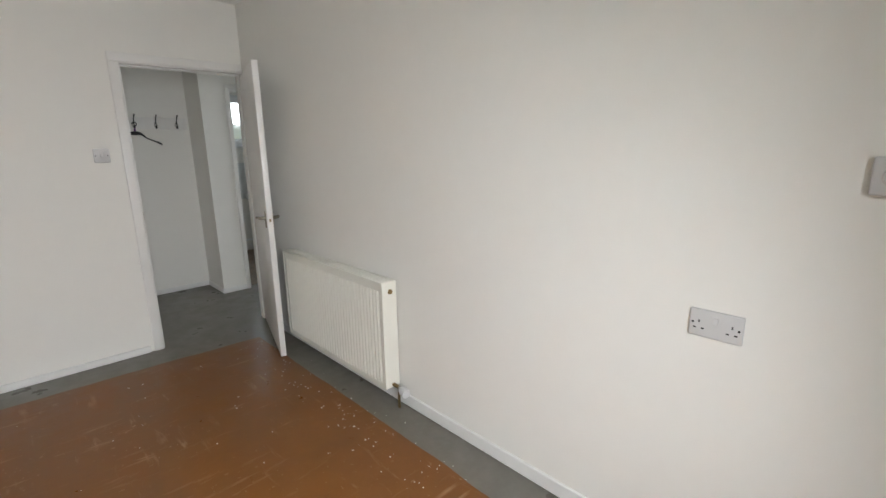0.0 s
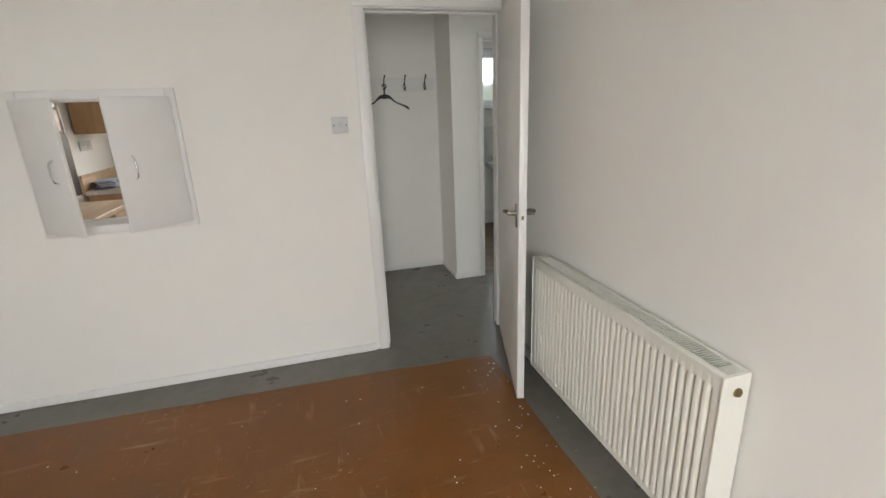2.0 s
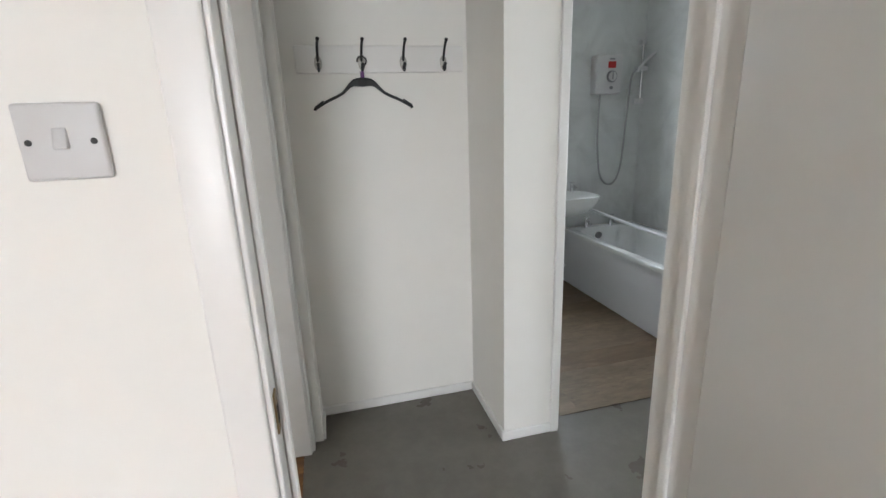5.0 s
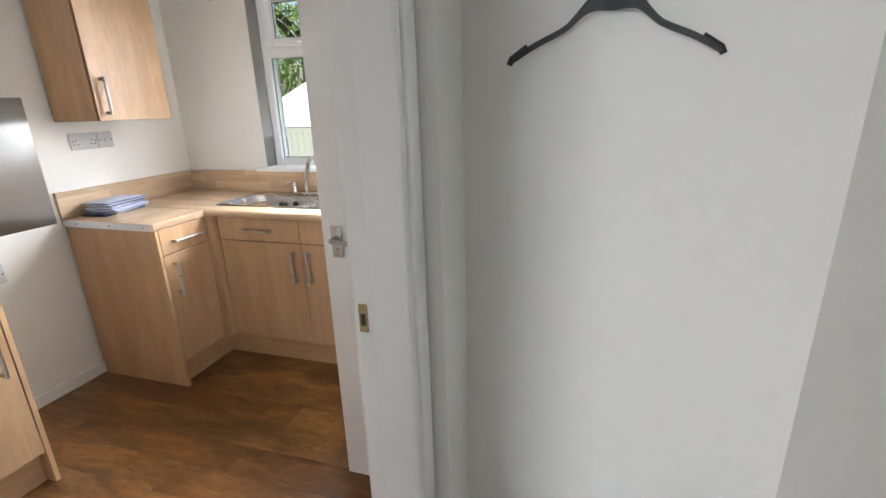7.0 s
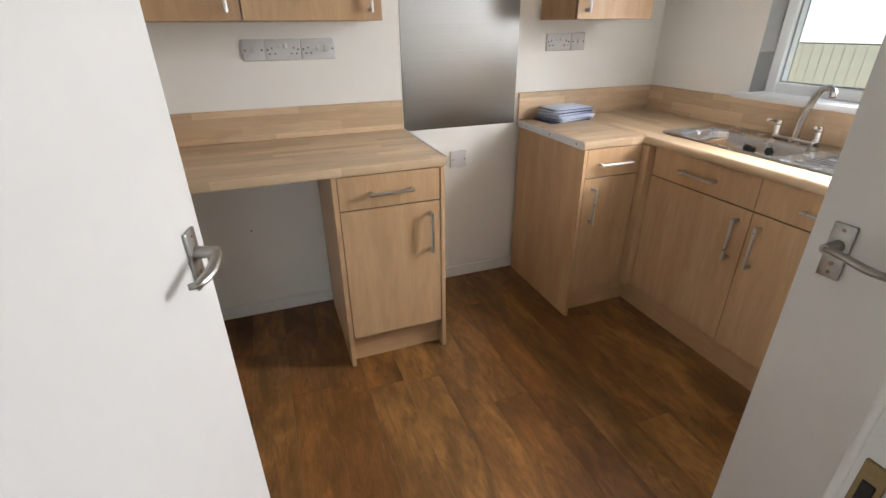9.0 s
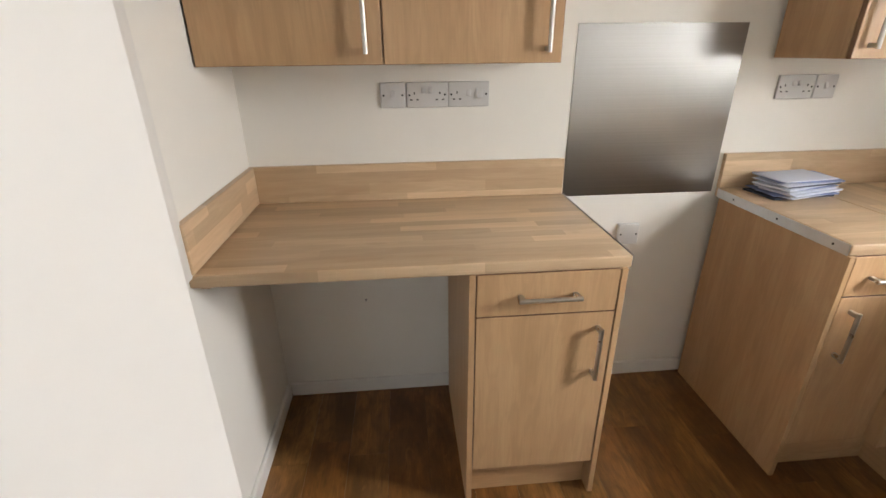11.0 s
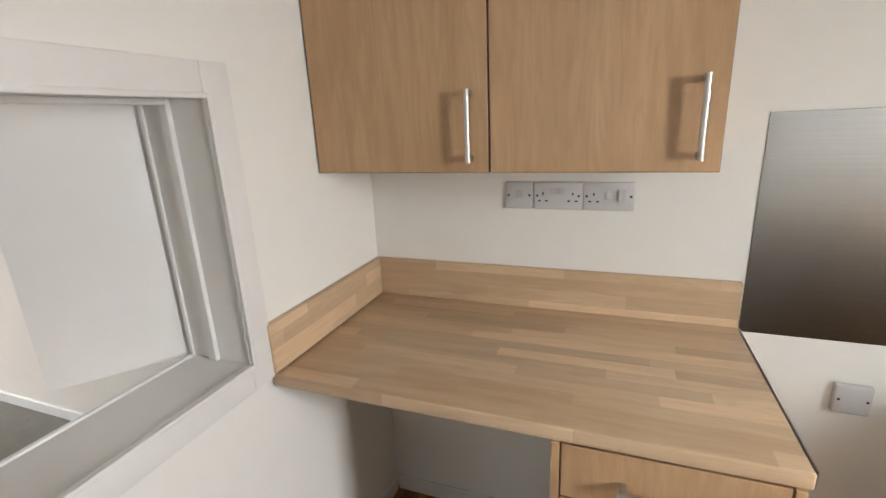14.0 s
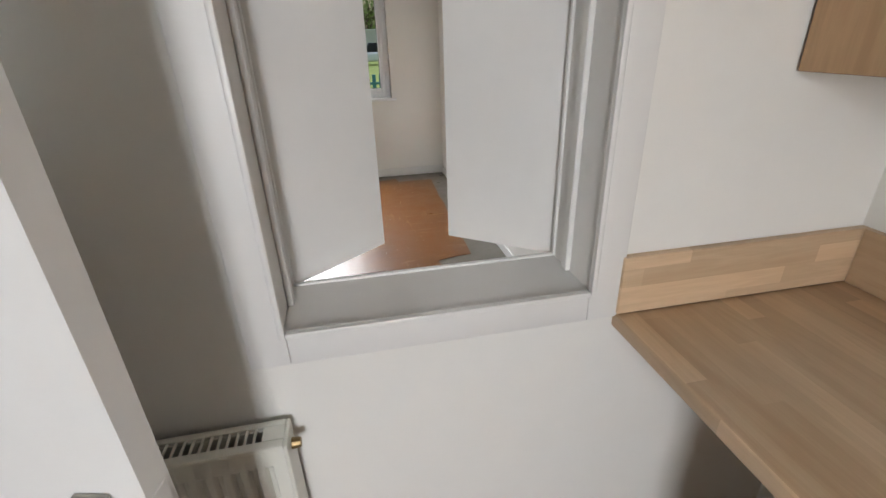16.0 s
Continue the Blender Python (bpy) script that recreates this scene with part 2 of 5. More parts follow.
def wetwall():
    m = Mat("pale_marble_wall_panel", 0.25, spec=0.5)
    v = m.coords()
    n = m.noise(v, 3.2, 7, 0.6, 1.0)
    m.colour(m.ramp(n, [(0.25, (0.50, 0.51, 0.50)), (0.5, (0.62, 0.63, 0.62)), (0.8, (0.70, 0.71, 0.70))]))
    return m.m


WET = wetwall()


def glass():
    m = Mat("window_glass", 0.0)
    m.b.inputs["Base Color"].default_value = (1, 1, 1, 1)
    m.b.inputs["Transmission Weight"].default_value = 1.0
    m.b.inputs["IOR"].default_value = 1.02
    return m.m


GLASS = glass()


def obscure():
    m = Mat("obscured_glass", 0.55)
    m.b.inputs["Base Color"].default_value = (0.95, 0.97, 0.97, 1)
    m.b.inputs["Transmission Weight"].default_value = 1.0
    m.b.inputs["IOR"].default_value = 1.25
    return m.m


OBSCURE = obscure()


def ground_mat(name, a, b, s=3.0, rough=0.9):
    m = Mat(name, rough, spec=0.2)
    v = m.coords()
    m.colour(m.mix(m.noise(v, s, 6), a, b))
    m.bump(m.noise(v, s * 12, 4), 0.5, 0.02)
    return m.m


GRASS = ground_mat("mown_grass", (0.13, 0.18, 0.05), (0.22, 0.27, 0.09), 0.7)
LEAF = ground_mat("leaves", (0.10, 0.16, 0.04), (0.24, 0.32, 0.10), 4)
BARK = ground_mat("bark", (0.06, 0.045, 0.03), (0.12, 0.09, 0.06), 8)
ROOF = ground_mat("pale_sheet_roof", (0.62, 0.62, 0.62), (0.74, 0.74, 0.74), 1.5, 0.6)
FENCEW = ground_mat("weathered_fence_wood", (0.58, 0.54, 0.48), (0.72, 0.68, 0.61), 5)
FENCEG = ground_mat("blue_green_fence_paint", (0.07, 0.22, 0.24), (0.10, 0.27, 0.29), 5, 0.6)
BRICKW = ground_mat("pale_render", (0.5, 0.48, 0.45), (0.6, 0.58, 0.54), 2)
CARW = plain("white_car_paint", (0.75, 0.75, 0.76), 0.2, 0, 0.02)

# ---- mesh helpers ----


def box(bm, x0, x1, y0, y1, z0, z1, bev=0.0, seg=2):
    r = bmesh.ops.create_cube(bm, size=1.0)
    vs = r["verts"]
    bmesh.ops.scale(bm, vec=(abs(x1 - x0), abs(y1 - y0), abs(z1 - z0)), verts=vs)
    bmesh.ops.translate(bm, vec=((x0 + x1) / 2, (y0 + y1) / 2, (z0 + z1) / 2), verts=vs)
    if bev:
        es = list({e for v in vs for e in v.link_edges})
        bmesh.ops.bevel(bm, geom=es, offset=bev, segments=seg, affect="EDGES", profile=0.5)
    return bm


def cyl(bm, p0, p1, r0, r1=None, seg=20):
    p0, p1 = Vector(p0), Vector(p1)
    d = p1 - p0
    m = Matrix.Translation((p0 + p1) / 2) @ d.to_track_quat("Z", "Y").to_matrix().to_4x4()
    bmesh.ops.create_cone(bm, cap_ends=True, segments=seg, radius1=r0, radius2=r0 if r1 is None else r1, depth=d.length, matrix=m)
    return bm


def ball(bm, c, r, sc=(1, 1, 1), seg=14):
    m = Matrix.Translation(c) @ Matrix.Diagonal((*sc, 1))
    bmesh.ops.create_uvsphere(bm, u_segments=seg, v_segments=max(6, seg // 2), radius=r, matrix=m)
    return bm


def tube(bm, pts, r, seg=10, flat=1.0):
    """A round bar swept along points; r is one radius or one for each point."""
    pts = [Vector(p) for p in pts]
    rs = r if isinstance(r, (list, tuple)) else [r] * len(pts)
    rings = []
    ref = Vector((0, 0, 1))
    for i, p in enumerate(pts):
        d = (pts[min(i + 1, len(pts) - 1)] - pts[max(i - 1, 0)]).normalized()
        if abs(d.dot(ref)) > 0.95:
            ref = Vector((0, 1, 0)) if abs(d.y) < 0.9 else Vector((1, 0, 0))
        a = d.cross(ref).normalized()
        b = d.cross(a).normalized()
        rings.append([bm.verts.new(p + rs[i] * (math.cos(k * 2 * math.pi / seg) * a + flat * math.sin(k * 2 * math.pi / seg) * b)) for k in range(seg)])
    for u, v in zip(rings, rings[1:]):
        for k in range(seg):
            bm.faces.new((u[k], u[(k + 1) % seg], v[(k + 1) % seg], v[k]))
    bm.faces.new(rings[0][::-1])
    bm.faces.new(rings[-1])
    return bm


def curve_pts(ctrl, n=24):
    """Points on a smooth curve through the given points."""
    c = [Vector(p) for p in ctrl]
    c = [2 * c[0] - c[1]] + c + [2 * c[-1] - c[-2]]
    out = []
    for i in range(1, len(c) - 2):
        for k in range(n // (len(c) - 3) + 1):
            t = k / (n // (len(c) - 3) + 1)
            p0, p1, p2, p3 = c[i - 1:i + 3]
            out.append(0.5 * (2 * p1 + (p2 - p0) * t + (2 * p0 - 5 * p1 + 4 * p2 - p3) * t * t + (3 * p1 - p0 - 3 * p2 + p3) * t ** 3))
    out.append(c[-2])
    return out


def mesh(name, bm, mat, smooth=True):
    bmesh.ops.recalc_face_normals(bm, faces=bm.faces)
    me = bpy.data.meshes.new(name)
    if smooth:
        for f in bm.faces:
            f.smooth = True
        for e in bm.edges:
            if len(e.link_faces) == 2 and e.calc_face_angle(0) > 0.6:
                e.smooth = False
    bm.to_mesh(me)
    bm.free()
    me.materials.append(mat)
    return me


def part(name, bm, mat, parent=None, label="", smooth=True):
    """One mesh object under a thing or part; its coordinates are those of the thing."""
    ob = new(name, mesh(name, bm, mat, smooth))
    if parent is not None:
        ob.parent = parent
    if label:
        ob["label"] = label
    return ob


def thing(name, m, label, category, group=""):
    ob = new(name)
    ob.empty_display_size = 0.1
    ob.matrix_world = m
    return tagged(ob, label, category, group)


def setting(name, bm, mat, label="", category=""):
    return tagged(part(name, bm, mat), label, category, kind="structure")


def B():
    return bmesh.new()


def slab_x(bm, x0, x1, y0, y1, z0, z1, holes):
    """A wall that runs along x with rectangular holes (x0, x1, z0, z1), from left to right, not over one another."""
    at = x0
    for a, b, c, d in sorted(holes):
        box(bm, at, a, y0, y1, z0, z1)
        if c > z0:
            box(bm, a, b, y0, y1, z0, c)
        if d < z1:
            box(bm, a, b, y0, y1, d, z1)
        at = b
    box(bm, at, x1, y0, y1, z0, z1)
    bmesh.ops.remove_doubles(bm, verts=bm.verts, dist=0.0005)
    return bm


# ---- the plan: living room south, hall and kitchen north of it, bathroom beyond the hall ----
H = 2.5
WX, KX = -3.0, -3.12          # west walls of living room and kitchen
SY, NY = -4.25, 2.9           # south and north outer walls
KY = 0.178                    # kitchen and hall side of the door wall
KH = 0.13                     # hall side of the door wall by the doorway
FX = -0.868                   # hall side of the kitchen doorway wall
PY = 1.04                     # hall side of the bathroom wall
EX = 2.0                      # bathroom east wall
HX0, HX1, HZ0, HZ1 = -2.45, -1.805, 0.965, 1.605   # serving hatch
KW = (-2.49, -1.40, 1.07, 2.14)                    # kitchen window
BW = (0.66, 1.295, 1.47, 2.165)                    # bathroom window
LW = (-2.46, -0.95, 0.86, 2.12)                    # living room window

bm = slab_x(B(), KX - 0.2, -0.915, 0.0, KY, 0, H, [(HX0 - 0.012, HX1 + 0.012, HZ0 - 0.012, HZ1 + 0.012)])
slab_x(bm, -0.915, 0.0, 0.0, KH, 0, H, [(-0.815, -0.004, 0, 2.02)])
setting("wall_living_north", bm, WALL,
        "white emulsioned wall with a door and a serving hatch", "wall")
setting("wall_living_east", box(B(), 0.0, 0.15, SY - 0.15, KH, 0, H), WALL, "plain white emulsioned wall with a radiator", "wall")
setting("wall_living_south", slab_x(B(), WX - 0.2, 0.0, SY - 0.25, SY, 0, H, [LW]), WALL, "white wall with a window", "wall")
setting("wall_living_west", box(B(), WX - 0.2, WX, SY, 0.0, 0, H), WALL, "plain white emulsioned wall", "wall")
setting("wall_kitchen_west", box(B(), KX - 0.2, KX, KY, NY, 0, H), WALL, "white kitchen wall behind the cupboards", "wall")
setting("wall_north", slab_x(B(), KX - 0.2, EX + 0.2, NY, NY + 0.25, 0, H, [KW, BW]), WALL, "white outer wall with kitchen and bathroom windows", "wall")
bm = B()
box(bm, -1.0, FX, KH, 0.355, 0, H)
box(bm, -1.0, FX, 0.355, 1.228, 2.02, H)
box(bm, -1.0, FX, 1.228, NY, 0, H)
box(bm, FX, -0.815, 1.285, 1.59, 0, H)
setting("wall_kitchen_east", bm, WALL, "white wall with the kitchen doorway", "wall")
setting("wall_recess_back", box(B(), -0.815, -0.004, 1.49, 1.59, 0, H), WALL, "white back wall of the coat recess", "wall")
setting("wall_recess_side", box(B(), -0.004, 0.095, PY, 1.59, 0, H), WALL, "white pillar beside the coat recess", "wall")
setting("wall_bathroom_south", slab_x(B(), 0.095, EX, PY, PY + 0.1, 0, H, [(0.258, 0.93, 0, 2.02)]), WALL, "white wall with the bathroom doorway", "wall")
setting("wall_bathroom_west", box(B(), 0.0, 0.095, 1.59, NY, 0, H), WALL, "white bathroom wall", "wall")
bm = B()
box(bm, EX, EX + 0.2, 0.95, NY, 0, H)
box(bm, EX, EX + 0.2, 0.0, 0.3, 0, H)
# gap left for the added hall window
box(bm, EX, EX + 0.2, 0.3, 0.95, 0, 1.0)
box(bm, EX, EX + 0.2, 0.3, 0.95, 1.95, H)
setting("wall_bathroom_east", bm, WALL, "white end wall with an opening for the added hall window", "wall")
setting("wall_hall_south", box(B(), 0.15, EX, 0.02, KH, 0, H), WALL, "white hall wall", "wall")
setting("ceiling", box(B(), KX - 0.2, EX + 0.2, SY - 0.25, NY + 0.25, H, H + 0.2), CEIL, "plain white painted ceiling", "ceiling")

# floors
setting("floor_screed", box(B(), KX - 0.2, EX + 0.2, SY - 0.25, NY + 0.25, -0.2, 0.0), grey_floor(), "bare grey painted screed floor", "floor")


def red_sheet():
    """The painted area, with a wandering brushed edge and a notch at the west side."""
    ctrl = [(-0.215, -0.33), (-0.21, -1.9), (-0.225, -4.0), (-0.5, -4.06), (-2.3, -4.07), (-2.42, -4.10), (-2.44, -3.98), (-2.80, -3.97), (-2.75, -2.0),
            (-2.50, -1.95), (-2.56, -1.15), (-2.86, -1.1), (-2.90, -0.24), (-0.9, -0.285)]
    out = []
    for (xa, ya), (xb, yb) in zip(ctrl, ctrl[1:] + ctrl[:1]):
        n = max(2, int(math.hypot(xb - xa, yb - ya) / 0.05))
        for k in range(n):
            x, y = xa + (xb - xa) * k / n, ya + (yb - ya) * k / n
            w = 0.014
            out.append((x + w * noise.noise((x * 4, y * 4, 1.0)), y + w * noise.noise((x * 4, y * 4, 7.0))))
    bm = B()
    f = bm.faces.new([bm.verts.new((x, y, 0.004)) for x, y in out])
    r = bmesh.ops.extrude_face_region(bm, geom=[f])
    bmesh.ops.translate(bm, vec=(0, 0, -0.003), verts=[v for v in r["geom"] if isinstance(v, bmesh.types.BMVert)])
    bmesh.ops.triangulate(bm, faces=bm.faces)
    return bm


setting("floor_red_paint", red_sheet(), red_floor(), "worn red-brown painted floor with pale scuffs", "floor")

# skirtings


def skirting(x0, x1, y0, y1, h=0.075):
    bm = box(B(), x0, x1, y0, y1, 0.0, h, 0.004, 1)
    return setting("baseboard", bm, SKIRT, "white painted skirting board", "skirting")


skirting(WX, -0.885, -0.016, 0.0, 0.05)
skirting(-0.016, 0.0, SY, -0.04, 0.07)
skirting(WX, -0.016, SY, SY + 0.016, 0.09)
skirting(WX, WX + 0.016, SY + 0.016, -0.016, 0.07)
skirting(-0.815, -0.016, 1.478, 1.49, 0.05)
skirting(-0.016, -0.004, PY, 1.478, 0.05)
skirting(-0.016, 0.235, PY - 0.012, PY, 0.05)
skirting(-0.815, -0.803, 1.29, 1.478, 0.035)
skirting(KX, KX + 0.016, KY + 0.016, 2.02, 0.07)
skirting(KX + 0.016, -1.02, KY, KY + 0.016, 0.07)


# ---- windows ----


def pane_box(bm, x0, x1, z0, z1, y, t, w):
    """A rectangular frame of profiles w wide, from y to y + t."""
    box(bm, x0, x0 + w, y, y + t, z0, z1, 0.004, 1)
    box(bm, x1 - w, x1, y, y + t, z0, z1, 0.004, 1)
    box(bm, x0 + w, x1 - w, y, y + t, z0, z0 + w, 0.004, 1)
    box(bm, x0 + w, x1 - w, y, y + t, z1 - w, z1, 0.004, 1)
    return bm


def window(name, rect, wall_in, wall_out, lights, label, sill=0.03):
    """lights: glazed fields (x0, x1, z0, z1, opens) inside the frame. wall_in: y of the room side; the frame sits toward wall_out."""
    x0, x1, z0, z1 = rect
    s = 1 if wall_out > wall_in else -1
    yf = wall_in + s * 0.10
    win = thing(name, Matrix.Identity(4), label, "window")
    win["kind"] = "structure"
    a, b = sorted((yf, yf + s * 0.07))
    part("window_frame", pane_box(B(), x0, x1, z0, z1, a, b - a, 0.05), UPVC, win)
    bm = B()
    c, d = sorted((wall_in - s * sill, yf))
    part("window_sill", box(bm, x0 - 0.05, x1 + 0.05, c, d, z0 - 0.022, z0 + 0.004, 0.006), UPVC, win)
    for lx0, lx1, lz0, lz1, opens in lights:
        if opens:
            e, f = sorted((yf - s * 0.012, yf + s * 0.05))
            part("sash", pane_box(B(), lx0, lx1, lz0, lz1, e, f - e, 0.048), UPVC, win)
            hb = B()
            yk = yf - s * 0.02
            box(hb, (lx0 + lx1) / 2 - 0.05, (lx0 + lx1) / 2 + 0.05, min(yk, yk - s * 0.02), max(yk, yk - s * 0.02), lz0 + 0.014, lz0 + 0.034, 0.004)
            part("handle", hb, UPVC, win)
            g = 0.048
        else:
            g = 0.0
        pb = B()
        ym = yf + s * 0.03
        box(pb, lx0 + g, lx1 - g, ym - 0.004, ym + 0.004, lz0 + g, lz1 - g)
        p = part("pane", pb, GLASS, win, smooth=False)
        p.visible_shadow = False
        bb = B()
        pane_box(bb, lx0 + g - 0.002, lx1 - g + 0.002, lz0 + g - 0.002, lz1 - g + 0.002, min(ym, ym - s * 0.014), 0.012, 0.008)
        part("gasket", bb, GREYPL, win)
    return win


x0, x1, z0, z1 = KW
win = window("window_1", KW, NY, NY + 0.25, [(x0 + 0.05, -1.98, z0 + 0.05, 1.73, False), (x0 + 0.05, -1.98, 1.79, z1 - 0.05, True), (-1.93, x1 - 0.05, z0 + 0.05, z1 - 0.05, True)],
             "white plastic kitchen window with a top light", 0.05)
part("mullion", box(B(), -1.98, -1.93, NY + 0.1, NY + 0.17, z0 + 0.05, z1 - 0.05, 0.004), UPVC, win)
part("transom", box(B(), x0 + 0.05, -1.98, NY + 0.1, NY + 0.17, 1.73, 1.79, 0.004), UPVC, win)
part("trickle_vent", box(B(), -2.36, -2.06, NY + 0.066, NY + 0.088, 2.045, 2.075, 0.005), BLACK, win, "dark trickle vent")

x0, x1, z0, z1 = BW
win = window("window_2", BW, NY, NY + 0.25, [(x0 + 0.05, x1 - 0.05, z0 + 0.05, z1 - 0.05, True)], "small white plastic bathroom window", 0.0)
for o in win.children:
    if o.name.startswith("pane"):
        o.data.materials[0] = OBSCURE
x0, x1, z0, z1 = LW
win = window("window_3", LW, SY, SY - 0.25, [(x0 + 0.05, -1.88, z0 + 0.05, z1 - 0.05, True), (-1.83, x1 - 0.05, z0 + 0.05, z1 - 0.05, False)],
             "white plastic living room window onto a lawn", 0.02)
for mx in (-1.88,):
    part("mullion", box(B(), mx, mx + 0.05, SY - 0.17, SY - 0.1, z0 + 0.05, z1 - 0.05, 0.004), UPVC, win)
part("trickle_vent", box(B(), -2.36, -1.95, SY - 0.088, SY - 0.066, z1 - 0.045, z1 - 0.02, 0.005), BLACK, win, "dark trickle vent")


# added, unseen window: gives the hall's fill lamp an opening
wh = thing("added_hall_window", Matrix.Identity(4), "unseen white window added to let light into the hall", "window")
wh["kind"] = "structure"
bm = B()
for a, b, c, d in ((0.3, 0.35, 1.0, 1.95), (0.9, 0.95, 1.0, 1.95), (0.35, 0.9, 1.0, 1.05), (0.35, 0.9, 1.9, 1.95)):
    box(bm, EX + 0.08, EX + 0.14, a, b, c, d)
part("window_frame", bm, UPVC, wh)
p = part("pane", box(B(), EX + 0.105, EX + 0.112, 0.35, 0.9, 1.05, 1.9), GLASS, wh, smooth=False)
p.visible_shadow = False


# ---- door frames and doors ----


def frame_along_x(name, x0, x1, z1, ya, yb, arch, label, west_arch=True, east_arch=True, stop=None, aw=0.062):
    """Lining in a wall that runs along x, with architraves on the sides named in arch (y of the wall face, direction)."""
    f = thing(name, Matrix.Identity(4), label, "door frame")
    f["kind"] = "structure"
    t = 0.026
    for xx in ((x0 - t, x0), (x1, x1 + t)):
        part("jamb", box(B(), xx[0], xx[1], ya - 0.002, yb + 0.002, 0, z1, 0.002, 1), GLOSS, f)
    part("head", box(B(), x0 - t, x1 + t, ya - 0.002, yb + 0.002, z1, z1 + t, 0.002, 1), GLOSS, f)
    if stop:
        a, b = stop
        part("stop", box(B(), x0, x0 + 0.012, a, b, 0, z1, 0.003, 1), GLOSS, f)
        part("stop", box(B(), x1 - 0.012, x1, a, b, 0, z1, 0.003, 1), GLOSS, f)
        part("stop", box(B(), x0 + 0.012, x1 - 0.012, a, b, z1 - 0.012, z1, 0.003, 1), GLOSS, f)
    for yy, s in arch:
        c, d = sorted((yy, yy + s * 0.016))
        if west_arch:
            part("architrave", box(B(), x0 - 0.008 - aw, x0 - 0.008, c, d, 0, z1 + 0.008, 0.006, 3), GLOSS, f)
        if east_arch:
            part("architrave", box(B(), x1 + 0.008, x1 + 0.008 + aw, c, d, 0, z1 + 0.008, 0.006, 3), GLOSS, f)
        part("architrave", box(B(), x0 - 0.008 - (aw if west_arch else 0), x1 + (0.008 + aw if east_arch else 0), c, d, z1 + 0.008, z1 + 0.008 + aw, 0.006, 3), GLOSS, f)
    return f


def strike_plate(parent, m):
    s = part("strike_plate", box(B(), -0.011, 0.011, -0.002, 0.002, -0.035, 0.035, 0.001, 1), BRASS, parent, "tarnished metal strike plate")
    s.matrix_local = m
    k = part("keep_hole", box(B(), -0.006, 0.006, -0.0032, 0.0, -0.018, 0.012, 0.001, 1), DARK, s)
    return s


# living room doorway: lining only 4 mm from the east wall
lf = frame_along_x("door_frame_1", -0.795, -0.008, 2.012, 0.0, KH, [(0.0, -1)], "white gloss living room door frame", True, False, (0.05, 0.075), 0.058)
strike_plate(lf, pose(-0.794, 0.022, 1.0, 0, 0, 90))
bf = frame_along_x("door_frame_2", 0.270, 0.92, 2.012, PY, PY + 0.1, [(PY, -1)], "white gloss bathroom door frame", True, True, (1.08, 1.105), 0.04)
strike_plate(bf, pose(0.919, 1.055, 1.03, 0, 0, 90))

# kitchen doorway, in a wall that runs along y
kf = thing("door_frame_3", Matrix.Identity(4), "white gloss kitchen door frame with strike plate", "door frame")
kf["kind"] = "structure"
J0, J1 = 0.37, 1.212
for a, b in ((J0 - 0.026, J0), (J1, J1 + 0.026)):
    part("jamb", box(B(), -1.004, FX + 0.004, a, b, 0, 2.012, 0.002, 1), GLOSS, kf)
part("head", box(B(), -1.004, FX + 0.004, J0 - 0.026, J1 + 0.026, 2.012, 2.038, 0.002, 1), GLOSS, kf)
for a, b in ((J0, J0 + 0.013), (J1 - 0.013, J1)):
    part("stop", box(B(), -0.955, FX + 0.002, a, b, 0, 2.0, 0.003, 1), GLOSS, kf)
part("stop", box(B(), -0.955, FX + 0.002, J0, J1, 2.0, 2.012, 0.003, 1), GLOSS, kf)
for xf, s in ((FX, 1), (-1.0, -1)):
    c, d = sorted((xf, xf + s * 0.016))
    for a, b in ((J0 - 0.066, J0 - 0.008), (J1 + 0.008, J1 + 0.066)):
        part("architrave", box(B(), c, d, a, b, 0, 2.02, 0.006, 3), GLOSS, kf)
    part("architrave", box(B(), c, d, J0 - 0.066, J1 + 0.066, 2.02, 2.078, 0.006, 3), GLOSS, kf)
strike_plate(kf, pose(-0.985, J1 - 0.001, 0.958, 0, 0, 0))


def lever_handle(parent, x, z, side, lever=-1, mat=ALU):
    """Old cast lever on a short plate. side: the leaf's face (+1, -1 in y); lever: the way it points in x."""
    y = side * 0.0185
    h = part("handle_plate", box(B(), x - 0.02, x + 0.02, min(y, y + side * 0.007), max(y, y + side * 0.007), z - 0.055, z + 0.055, 0.003), mat, parent, "worn metal lever handle on a plate")
    bm = B()
    cyl(bm, (x, y + side * 0.005, z + 0.012), (x, y + side * 0.045, z + 0.012), 0.012, 0.009, 16)
    pts = curve_pts([(x, y + side * 0.043, z + 0.012), (x + lever * 0.03, y + side * 0.05, z + 0.014), (x + lever * 0.07, y + side * 0.052, z + 0.008), (x + lever * 0.1, y + side * 0.044, z + 0.004), (x + lever * 0.108, y + side * 0.03, z + 0.002)], 20)
    n = len(pts)
    tube(bm, pts, [0.0065 + 0.003 * math.sin(math.pi * k / (n - 1)) for k in range(n)], 10, 0.75)
    part("lever", bm, mat, h)
    bm = B()
    for dz in (-0.043, 0.043):
        cyl(bm, (x, y + side * 0.006, z + dz), (x, y + side * 0.0085, z + dz), 0.004, 0.003, 10)
    cyl(bm, (x, y + side * 0.006, z - 0.025), (x, y + side * 0.0078, z - 0.025), 0.0045, None, 10)
    part("screws", bm, BRASS, h)


